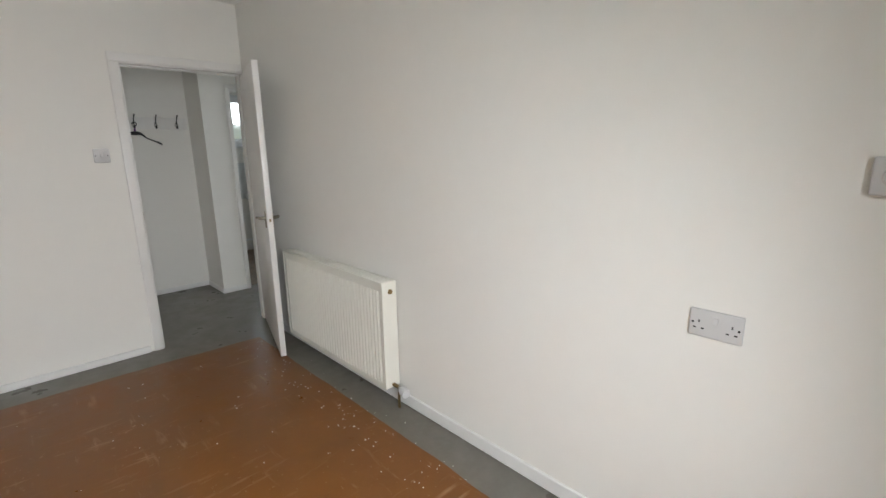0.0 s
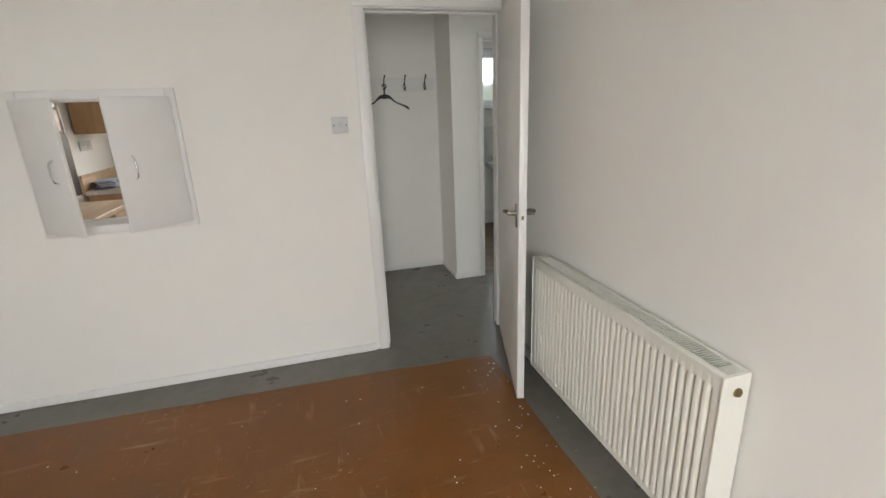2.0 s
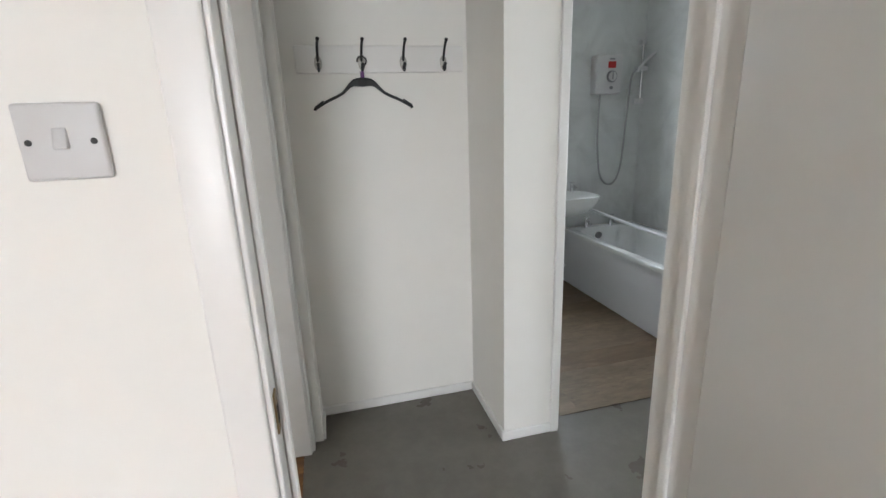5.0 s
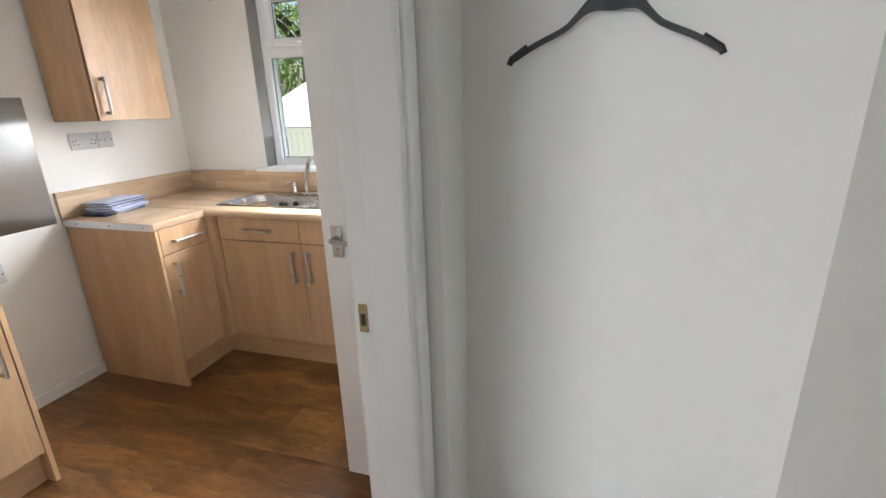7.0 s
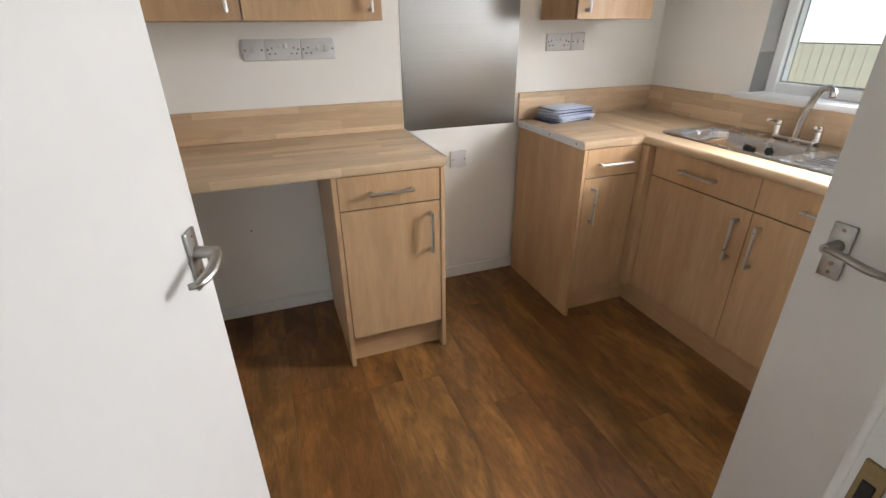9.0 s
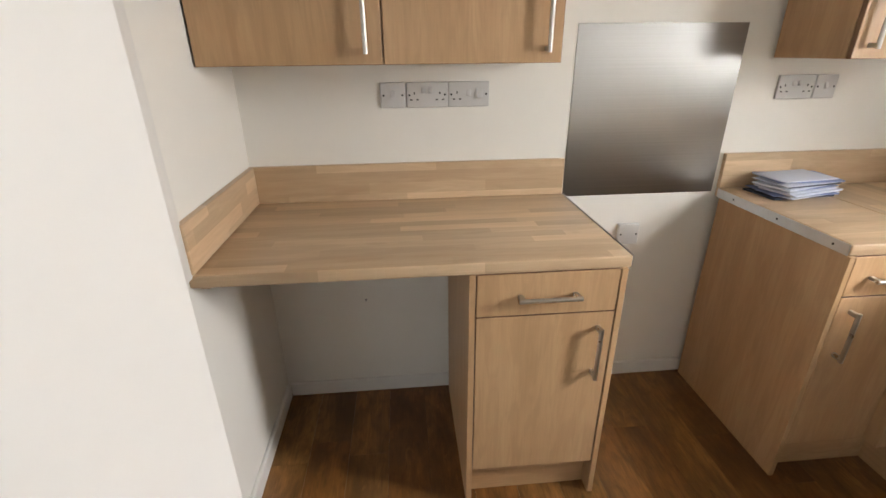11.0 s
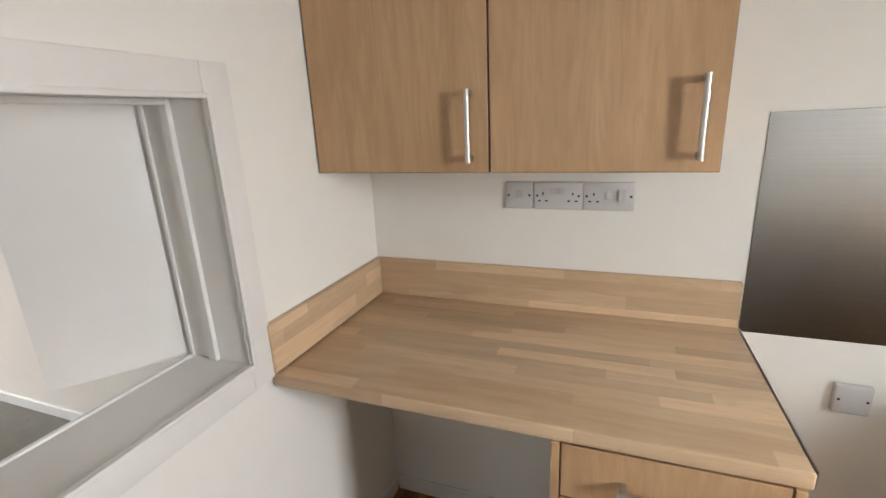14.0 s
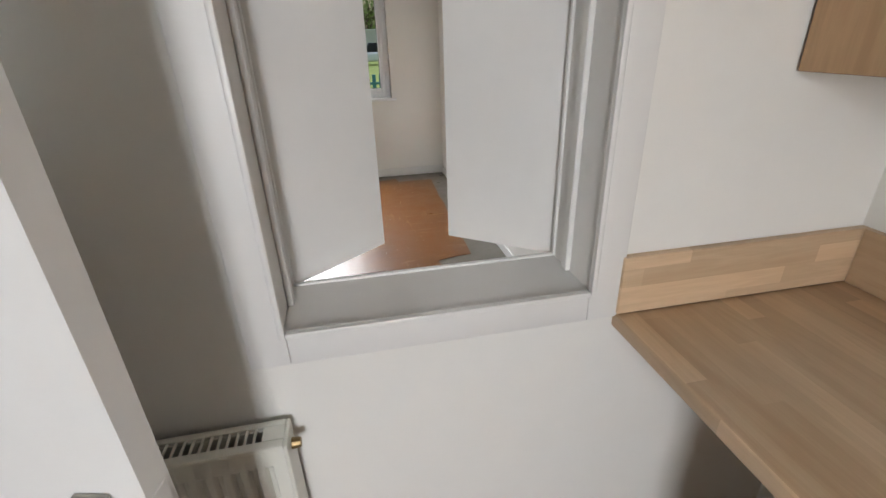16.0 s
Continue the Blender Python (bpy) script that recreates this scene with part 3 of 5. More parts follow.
def door(name, m, w, label, lever=-1, hz=0.99, h=1.985, latch=True, mat=GLOSS, metal=ALU, glazed=None):
    """A flush leaf: hinge at the origin, runs along +x, 37 mm thick about y = 0. glazed: (x0, x1, z0, z1) of a small pane."""
    d = thing(name, m, label, "door")
    d["kind"] = "structure"
    if glazed:
        x0, x1, z0, z1 = glazed
        part("leaf", slab_x(B(), 0.003, w, -0.0185, 0.0185, 0.008, h, [glazed]), mat, d)
        part("pane", box(B(), x0, x1, -0.003, 0.003, z0, z1), OBSCURE, d, "obscured glass pane", smooth=False)
        for side in (1, -1):
            bm = B()
            c, e = sorted((side * 0.004, side * 0.026))
            for a, b, f, g in ((x0 - 0.014, x0 + 0.008, z0 - 0.014, z1 + 0.014), (x1 - 0.008, x1 + 0.014, z0 - 0.014, z1 + 0.014),
                               (x0 + 0.008, x1 - 0.008, z1 - 0.008, z1 + 0.014), (x0 + 0.008, x1 - 0.008, z0 - 0.014, z0 + 0.008)):
                box(bm, a, b, c, e, f, g, 0.003, 2)
            part("glazing_bead", bm, mat, d)
    else:
        part("leaf", box(B(), 0.003, w, -0.0185, 0.0185, 0.008, h, 0.002, 2), mat, d)
    for s in (1, -1):
        lever_handle(d, w - 0.055, hz, s, lever, metal)
    if latch:
        l = part("latch_plate", box(B(), w - 0.001, w + 0.0015, -0.011, 0.011, hz - 0.04, hz + 0.04, 0.0008, 1), GLOSS, d, "painted-over latch plate")
        part("latch_bolt", box(B(), w, w + 0.007, -0.006, 0.006, hz - 0.009, hz + 0.009, 0.002, 1), BRASS, l)
    for z in (0.22, 1.75):
        part("hinge", cyl(B(), (-0.002, 0.021, z - 0.04), (-0.002, 0.021, z + 0.04), 0.005, None, 10), GLOSS, d)
    return d


def door_turn(hx, hy, fx, fy):
    return math.degrees(math.atan2(fy - hy, fx - hx))


door("door_1", pose(-0.008, -0.022, 0, 0, 0, door_turn(-0.008, -0.022, -0.235, -0.80)), 0.81, "white painted flush living room door, open, metal lever", -1, 0.985, metal=OLDALU)
door("door_2", pose(-1.025, 0.388, 0, 0, 0, door_turn(-1.025, 0.388, -1.735, 0.555)), 0.73, "white painted kitchen door with small glazed panel, open", -1, 1.005, glazed=(0.18, 0.566, 1.42, 1.84))
door("door_3", pose(-1.005, 1.70, 0, 0, 0, 180), 0.36, "white painted cupboard door beside the kitchen entrance", -1, 0.985, latch=False)

# ---- serving hatch ----
hf = thing("hatch_frame", Matrix.Identity(4), "white painted serving hatch frame in the wall", "hatch frame")
hf["kind"] = "structure"
for a, b in ((HX0 - 0.011, HX0 + 0.006), (HX1 - 0.006, HX1 + 0.011)):
    part("jamb", box(B(), a, b, -0.004, KY + 0.004, HZ0 - 0.011, HZ1 + 0.011, 0.002, 1), HATCH, hf)
part("head", box(B(), HX0 + 0.006, HX1 - 0.006, -0.004, KY + 0.004, HZ1 - 0.006, HZ1 + 0.011, 0.002, 1), HATCH, hf)
part("sill", box(B(), HX0 + 0.006, HX1 - 0.006, -0.004, KY + 0.004, HZ0 - 0.011, HZ0 + 0.006, 0.002, 1), HATCH, hf)
ix0, ix1, iz0, iz1 = HX0 + 0.006, HX1 - 0.006, HZ0 + 0.006, HZ1 - 0.006
for a, b, c, d in ((ix0, ix0 + 0.013, iz0, iz1), (ix1 - 0.013, ix1, iz0, iz1), (ix0 + 0.013, ix1 - 0.013, iz1 - 0.013, iz1)):
    part("stop", box(B(), a, b, 0.06, 0.085, c, d, 0.002, 1), HATCH, hf)
for yy, s, w in ((0.0, -1, 0.045), (KY, 1, 0.075)):
    c, d = sorted((yy, yy + s * 0.013))
    for a, b, e, f in ((HX0 - w + 0.012, HX0 + 0.012, HZ0 - w + 0.012, HZ1 + w - 0.012), (HX1 - 0.012, HX1 + w - 0.012, HZ0 - w + 0.012, HZ1 + w - 0.012),
                       (HX0 + 0.012, HX1 - 0.012, HZ1 - 0.012, HZ1 + w - 0.012), (HX0 + 0.012, HX1 - 0.012, HZ0 - w + 0.012, HZ0 + 0.012)):
        part("architrave", box(B(), a, b, c, d, e, f, 0.004, 2), HATCH, hf)
w = 0.012
for a, b, e, f in ((HX0, HX0 + w, HZ0, HZ1), (HX1 - w, HX1, HZ0, HZ1), (HX0 + w, HX1 - w, HZ1 - w, HZ1), (HX0 + w, HX1 - w, HZ0, HZ0 + w)):
    part("bead", box(B(), a, b, KY + 0.012, KY + 0.02, e, f, 0.003, 2), GLOSS, hf)


def hatch_door(m, w, flip, label):
    d = thing("hatch_door", m, label, "hatch door", "hatch doors")
    part("leaf", box(B(), 0.0, w, -0.009, 0.009, 0.0, iz1 - iz0 + 0.006, 0.003, 2), HATCH, d)
    s = flip
    bm = B()
    x = w - 0.075
    pts = curve_pts([(x, s * 0.009, 0.255), (x, s * 0.03, 0.27), (x, s * 0.034, 0.31), (x, s * 0.03, 0.35), (x, s * 0.009, 0.365)], 20)
    tube(bm, pts, 0.005, 8)
    part("handle", bm, CHROME, d, "small chrome pull handle")
    for z in (0.12, 0.5):
        part("hinge", cyl(B(), (-0.003, -s * 0.008, z - 0.03), (-0.003, -s * 0.008, z + 0.03), 0.005, None, 8), ALU, d)
    return d


hatch_door(pose(-2.462, -0.026, iz0 - 0.008, 0, 0, door_turn(-2.462, -0.026, -2.222, -0.215)), 0.305, -1, "white painted hatch door with chrome pull, half open")
hatch_door(pose(-1.80, -0.02, iz0 - 0.008, 0, 0, door_turn(-1.80, -0.02, -2.03, -0.205)), 0.30, 1, "white painted hatch door with chrome pull, half open")


# ---- radiators ----


def radiator(name, m, w, h, d, pitch, label, slat=0.0042, gap=0.0115):
    """Panel radiator: front at y = 0 facing -y, runs along +x, bottom at z = 0, back at y = d."""
    r = thing(name, m, label, "radiator")
    bm = B()
    n = int(w / pitch)
    prof = []
    for k in range(n):
        x = 0.03 + (w - 0.06) * k / n
        p = (w - 0.06) / n
        prof += [(x, 0.0), (x + 0.06 * p, -0.003), (x + 0.40 * p, -0.003), (x + 0.48 * p, 0.0), (x + 0.60 * p, 0.011), (x + 0.86 * p, 0.011)]
    prof = [(0.0, 0.0)] + prof + [(w - 0.03, 0.0), (w, 0.0)]
    zs = [(0.0, 0.0), (0.03, 0.0), (0.045, 1.0), (h - 0.06, 1.0), (h - 0.045, 0.0), (h, 0.0)]
    grid = [[bm.verts.new((x, y * f, z)) for x, y in prof] for z, f in zs]
    for u, v in zip(grid, grid[1:]):
        for k in range(len(prof) - 1):
            bm.faces.new((u[k], u[k + 1], v[k + 1], v[k]))
    part("front_panel", bm, RADW, r)
    part("back_panel", box(B(), 0.0, w, d - 0.03, d - 0.02, 0.0, h, 0.003, 1), RADW, r)
    for a, b in ((-0.004, 0.004), (w - 0.004, w + 0.004)):
        part("side_panel", box(B(), a, b, -0.004, d - 0.01, 0.005, h + 0.003, 0.002, 1), RADW, r)
    bm = B()
    box(bm, 0.004, w - 0.004, -0.003, 0.018, h - 0.004, h + 0.006, 0.003, 2)
    box(bm, 0.004, w - 0.004, d - 0.028, d - 0.012, h - 0.004, h + 0.006, 0.003, 2)
    for x in (0.004, w / 2 - 0.03, w - 0.045):
        box(bm, x, x + 0.041, 0.018, d - 0.028, h, h + 0.005)
    k = 0.05
    while k < w - 0.05:
        box(bm, k, k + slat * 0.8, 0.018, d - 0.028, h + 0.001, h + 0.004)
        k += gap
    part("top_grille", bm, RADW, r)
    # near-black block stands in for the shade between the two panels
    part("shade_block", box(B(), 0.01, w - 0.01, 0.02, d - 0.035, 0.02, h - 0.03), DARK, r)
    for x in (0.12, w - 0.12):
        part("bracket", box(B(), x - 0.02, x + 0.02, d - 0.02, d, 0.1, h - 0.1), RADW, r)
    return r


# living room radiator on the east wall: runs south from y = -0.66
rad = radiator("radiator", pose(-0.105, -0.66, 0.105, 0, 0, -90), 1.175, 0.628, 0.105, 0.0335, "cream ribbed panel radiator with top grille on the wall")
part("blank_plug", cyl(B(), (1.179, 0.05, 0.575), (1.186, 0.05, 0.575), 0.015, 0.013, 8), BRASS, rad, "tarnished hexagonal plug")
v = part("valve_body", tube(B(), [(1.175, 0.05, 0.02), (1.24, 0.05, 0.02)], 0.011, 12), BRASS, rad, "tarnished brass valve body")
part("valve_pipe", tube(B(), [(1.225, 0.05, 0.02), (1.225, 0.05, -0.105)], 0.008, 10), BRASS, v)
bm = B()
cyl(bm, (1.236, 0.05, 0.02), (1.26, 0.042, 0.02), 0.013, None, 14)
part("valve_nut", bm, ALU, v)
bm = B()
cyl(bm, (1.258, 0.043, 0.02), (1.315, 0.03, 0.02), 0.021, 0.024, 18)
for k in range(14):
    a = k * 2 * math.pi / 14
    c, s = math.cos(a), math.sin(a)
    cyl(bm, (1.264, 0.042 + 0.022 * c, 0.02 + 0.022 * s), (1.312, 0.031 + 0.024 * c, 0.02 + 0.024 * s), 0.0028, None, 5)
part("valve_head", bm, PLASTIC, v, "ribbed white thermostat head")

rad2 = radiator("radiator", pose(-1.10, 0.265, 0.17, 0, 0, 180), 0.69, 0.6, 0.082, 0.0335, "cream ribbed panel radiator under the hatch", 0.006, 0.0165)
part("bleed_valve", cyl(B(), (0.694, 0.04, 0.565), (0.712, 0.04, 0.565), 0.012, 0.010, 10), BRASS, rad2, "small bleed valve")
part("tail_pipe", tube(B(), [(0.70, 0.04, 0.03), (0.72, 0.04, 0.03), (0.72, 0.04, -0.2)], 0.008, 8), PLASTIC, rad2)

# ---- wiring accessories ----


def plate(name, m, w, h, label, gangs=(), screws=True, depth=0.011):
    """A wall plate: centre at the origin, facing -y. gangs: (kind, x) of what it carries."""
    p = thing(name, m, label, "socket" if "socket" in name else "switch")
    part("faceplate", box(B(), -w / 2, w / 2, -depth, 0.0, -h / 2, h / 2, 0.004, 3), PLASTIC, p)
    if screws:
        for s in (-1, 1):
            part("screw", cyl(B(), (s * (w / 2 - 0.011), -depth - 0.0006, 0), (s * (w / 2 - 0.011), -depth + 0.002, 0), 0.0038, None, 10), RUBBER, p)
    for kind, x in gangs:
        if kind == "outlet":
            for dx, dz, a, b in ((0, 0.014, 0.0022, 0.0042), (-0.011, -0.008, 0.0042, 0.0022), (0.011, -0.008, 0.0042, 0.0022)):
                part("pin_hole", box(B(), x + dx - a, x + dx + a, -depth - 0.0006, -depth + 0.003, dz - 0.008 - b, dz - 0.008 + b), DARK, p, smooth=False)
        else:
            hw, zb, zt, out = {"rocker": (0.0075, -0.008, 0.016, 0.008), "big": (0.011, -0.014, 0.020, 0.012), "top": (0.0075, 0.004, 0.024, 0.008)}[kind]
            bm = box(B(), x - hw, x + hw, -depth - out, -depth + 0.002, zb, zt, 0.002, 2)
            for vert in bm.verts:
                if vert.co.z > zt - 0.006 and vert.co.y < -depth - 0.003:
                    vert.co.y += out * 0.75
            part("rocker_switch", bm, PLASTIC, p)
    return p


FE = 90     # faces +x (west walls)
plate("switched_socket", pose(KX, 0.712, 1.287, 0, 0, FE), 0.088, 0.086, "single white fused switch plate on the kitchen wall", [("rocker", 0.0)])
plate("wall_socket", pose(KX, 0.832, 1.287, 0, 0, FE), 0.147, 0.086, "white double switched wall socket", [("outlet", -0.045), ("outlet", 0.045), ("top", -0.012), ("top", 0.012)])
plate("cooker_socket", pose(KX, 0.980, 1.287, 0, 0, FE), 0.147, 0.086, "white cooker control plate with socket and switch", [("outlet", -0.042), ("rocker", 0.0), ("big", 0.038)])
plate("wall_socket", pose(KX, 2.222, 1.292, 0, 0, FE), 0.147, 0.086, "white double switched wall socket", [("outlet", -0.045), ("outlet", 0.045), ("top", -0.012), ("top", 0.012)])
plate("switched_socket", pose(KX, 2.342, 1.292, 0, 0, FE), 0.088, 0.086, "single white fused switch plate on the kitchen wall", [("rocker", 0.0)])
plate("cooker_outlet", pose(KX, 1.652, 0.725, 0, 0, FE), 0.088, 0.088, "blank white cooker outlet plate low on the wall", [], True, 0.02)
plate("wall_socket", pose(KX, 0.735, 0.745, 0, 0, FE), 0.147, 0.086, "white double wall socket under the worktop", [("outlet", -0.045), ("outlet", 0.045)])
plate("light_switch", pose(-0.975, 0.0, 1.42), 0.088, 0.088, "white single light switch by the door", [("rocker", 0.0)])
plate("wall_socket", pose(0.0, -3.395, 0.912, 0, 0, -90), 0.147, 0.088, "white double wall socket with central switch", [("outlet", -0.045), ("outlet", 0.045), ("top", 0.0)])
plate("wall_socket", pose(WX, -3.779, 0.949, 0, 0, 90), 0.088, 0.088, "small white wall socket", [("outlet", 0.0)])
th = thing("room_thermostat", pose(0.0, -3.722, 1.372, 0, 0, -90), "white plastic room thermostat on the wall", "thermostat")
part("housing", box(B(), -0.045, 0.045, -0.03, 0.0, -0.045, 0.045, 0.006, 3), PLASTIC, th)
part("dial", cyl(B(), (0, -0.03, 0), (0, -0.045, 0), 0.026, 0.022, 24), PLASTIC, th)


# ---- kitchen units ----


def bar_handle(parent, x, z, upright, length=0.17):
    """Square-section bow handle, proud of a front at y = -0.018."""
    bm = B()
    h = length / 2
    y = -0.018
    if upright:
        for s in (-1, 1):
            box(bm, x - 0.006, x + 0.006, y - 0.033, y, z + s * (h - 0.007) - 0.007, z + s * (h - 0.007) + 0.007, 0.0015, 1)
        cyl(bm, (x, y - 0.031, z - h - 0.003), (x, y - 0.031, z + h + 0.003), 0.0068, None, 14)
    else:
        for s in (-1, 1):
            box(bm, x + s * (h - 0.007) - 0.007, x + s * (h - 0.007) + 0.007, y - 0.033, y, z - 0.006, z + 0.006, 0.0015, 1)
        cyl(bm, (x - h - 0.003, y - 0.031, z), (x + h + 0.003, y - 0.031, z), 0.0068, None, 14)
    return part("handle", bm, NICKEL, parent, "brushed nickel bar handle")


def front(name, parent, x0, x1, z0, z1):
    f = part(name, box(B(), x0, x1, -0.018, 0.0, z0, z1, 0.0015, 1), OAKV, parent)
    e = B()
    for a, b, c, d in ((x0 - 0.0008, x0 + 0.001, z0, z1), (x1 - 0.001, x1 + 0.0008, z0, z1), (x0, x1, z0 - 0.0008, z0 + 0.001), (x0, x1, z1 - 0.001, z1 + 0.0008)):
        box(e, a, b, -0.0165, -0.001, c, d)
    part("edge_band", e, OAKEDGE, f, "darker edge banding", smooth=False)
    return f


def carcass(parent, x0, x1, d, z0, z1, gable_l=False, gable_r=False):
    t = 0.018
    for x, g in ((x0, gable_l), (x1 - t, gable_r)):
        zb = 0.0 if g else z0
        part("gable" if g else "side_panel", box(B(), x, x + t, -0.02 if g else 0.001, d, zb, z1, 0.001, 1), OAKV, parent)
    part("base_panel", box(B(), x0 + t, x1 - t, 0.001, d, z0, z0 + t), OAKV, parent)
    part("back_panel", box(B(), x0 + t, x1 - t, d - 0.012, d - 0.004, z0 + t, z1), OAKV, parent)
    return parent


CX = -2.52     # front plane of west units' carcasses
TOPZ = 0.91


def base_unit(m, w, d, label, handle_right=True, gl=False, gr=False, doors=1):
    u = thing("base_cabinet", m, label, "kitchen cabinet", "kitchen base units")
    carcass(u, 0.0, w, d, 0.15, 0.873, gl, gr)
    a, b = (0.02 if gl else 0.002), (w - 0.02 if gr else w - 0.002)
    n = doors
    step = (b - a) / n
    for k in range(n):
        p, q = a + k * step + 0.0015, a + (k + 1) * step - 0.0015
        dr = front("drawer_front", u, p, q, 0.742, 0.872)
        bar_handle(dr, (p + q) / 2, 0.803, False)
        dd = front("door", u, p, q, 0.152, 0.737)
        right = handle_right if n == 1 else k == 0
        bar_handle(dd, q - 0.045 if right else p + 0.045, 0.61, True)
    part("plinth", box(B(), a, b, 0.03, 0.046, 0.0, 0.15), OAKH, u, "recessed oak plinth")
    return u


# west run, south part: cabinet under the end of the free worktop
base_unit(pose(CX, 0.90, 0, 0, 0, 90), 0.445, 0.56, "light oak base cabinet with drawer and door", True, True, True)
# west run, north part
base_unit(pose(CX, 2.005, 0, 0, 0, 90), 0.32, 0.57, "narrow light oak base cabinet with end panel", False, True, False)
# north run under the sink
NF = 2.375
base_unit(pose(-2.455, NF, 0), 1.04, 0.48, "light oak sink cabinet with two doors and drawers", True, False, False, 2)
base_unit(pose(-1.41, NF, 0), 0.40, 0.48, "light oak base cabinet with drawer and door", False, False, False, 1)
cp = thing("corner_post", pose(-2.52, NF - 0.05, 0), "light oak corner filler post between cabinets", "filler post")
part("post", box(B(), 0.0, 0.062, 0.0, 0.05, 0.15, 0.873, 0.001, 1), OAKV, cp)
part("plinth", box(B(), -0.03, 0.066, 0.08, 0.096, 0.0, 0.15), OAKH, cp)
part("plinth", box(B(), -0.046, -0.03, -0.002, 0.096, 0.0, 0.15), OAKH, cp)


def worktop_profile(bm, x0, x1, y0, y1, z0, z1):
    return box(bm, x0, x1, y0, y1, z0, z1, 0.006, 3)


nail = thing("wall_nail", pose(KX, 0.558, 0.472, 0, 0, 90), "small bent grey nail driven into the kitchen wall", "nail")
part("shank", tube(B(), [(0, 0.004, 0), (0, -0.014, 0.001), (0, -0.018, 0.008)], 0.0022, 8), GREYPL, nail)
part("head", cyl(B(), (0, -0.018, 0.008), (0, -0.0185, 0.0105), 0.0045, None, 10), GREYPL, nail)

wt = thing("worktop", pose(0, 0, 0), "beech stave laminate worktop with matching upstands", "worktop")
part("top", worktop_profile(B(), KX, -2.505, KY, 1.355, 0.873, TOPZ), TOPY, wt)
part("upstand", box(B(), KX, KX + 0.02, KY + 0.02, 1.352, TOPZ, 1.048, 0.002, 1), UPY, wt)
part("upstand", box(B(), KX, -2.505, KY, KY + 0.02, TOPZ + 0.002, 1.048, 0.002, 1), UPX, wt)
part("end_trim", box(B(), KX + 0.02, -2.509, 1.355, 1.3575, 0.877, TOPZ + 0.0008), ALUTRIM, wt, "thin pale metal edging strip")
part("batten", box(B(), KX + 0.02, -2.56, KY, KY + 0.025, 0.845, 0.873), OAKH, wt)

SX0, SX1, SY0, SY1 = -2.55, -1.62, 2.445, 2.868       # sink cut-out
wn_top = thing("worktop", pose(0, 0, 0), "L-shaped beech laminate worktop around the sink", "worktop")
part("top", worktop_profile(B(), KX, -2.505, 2.003, NF - 0.03, 0.873, TOPZ), TOPY, wn_top)
for a, b, c, d in ((KX, SX0 + 0.04, NF - 0.03, NY), (SX0 + 0.04, SX1 - 0.04, NF - 0.03, SY0 + 0.05), (SX0 + 0.04, SX1 - 0.04, SY1 - 0.02, NY), (SX1 - 0.04, -0.985, NF - 0.03, NY)):
    part("top", box(B(), a, b, c, d, 0.873, TOPZ), TOPX, wn_top)
part("front_edge", cyl(B(), (-2.505, NF - 0.03, TOPZ - 0.018), (-0.985, NF - 0.03, TOPZ - 0.018), 0.018, None, 14), TOPX, wn_top)
part("upstand", box(B(), KX, KX + 0.02, 2.003, NY - 0.02, TOPZ, 1.048, 0.002, 1), UPY, wn_top)
part("upstand", box(B(), KX, -0.985, NY - 0.02, NY, TOPZ, 1.048, 0.002, 1), UPX, wn_top)
tr = part("end_trim", box(B(), KX + 0.02, -2.508, 1.999, 2.0025, 0.874, TOPZ - 0.001, 0.001, 1), ALUTRIM, wn_top, "pale metal end strip with screws")
for x in (-3.0, -2.78, -2.56):
    part("screw", cyl(B(), (x, 1.9995, 0.892), (x, 1.998, 0.892), 0.004, None, 8), DARK, tr)


def wall_unit(m, w, d, h, label, n, handles):
    u = thing("wall_cabinet", m, label, "kitchen cabinet", "kitchen wall units")
    carcass(u, 0.0, w, d, 0.0, h)
    part("top_panel", box(B(), 0.018, w - 0.018, 0.001, d, h - 0.018, h), OAKV, u)
    step = w / n
    for k in range(n):
        f = front("door", u, k * step + 0.0026, (k + 1) * step - 0.0026, 0.0, h)
        bar_handle(f, ((k + 1) * step - 0.047) if handles[k] else k * step + 0.047, 0.115, True)
    return u


wall_unit(pose(-2.83, 0.182, 1.395, 0, 0, 90), 1.026, 0.29, 0.715, "light oak double wall cabinet with bar handles", 2, (True, True))
wall_unit(pose(-2.812, 2.095, 1.395, 0, 0, 90), 0.425, 0.29, 0.715, "light oak single wall cabinet with bar handle", 1, (False,))
sp = thing("steel_splashback", pose(0, 0, 0), "brushed stainless steel splashback sheet on the wall", "splashback")
part("sheet", box(B(), KX, KX + 0.003, 1.36, 1.985, 0.893, 1.512, 0.0008, 1), STEEL, sp)


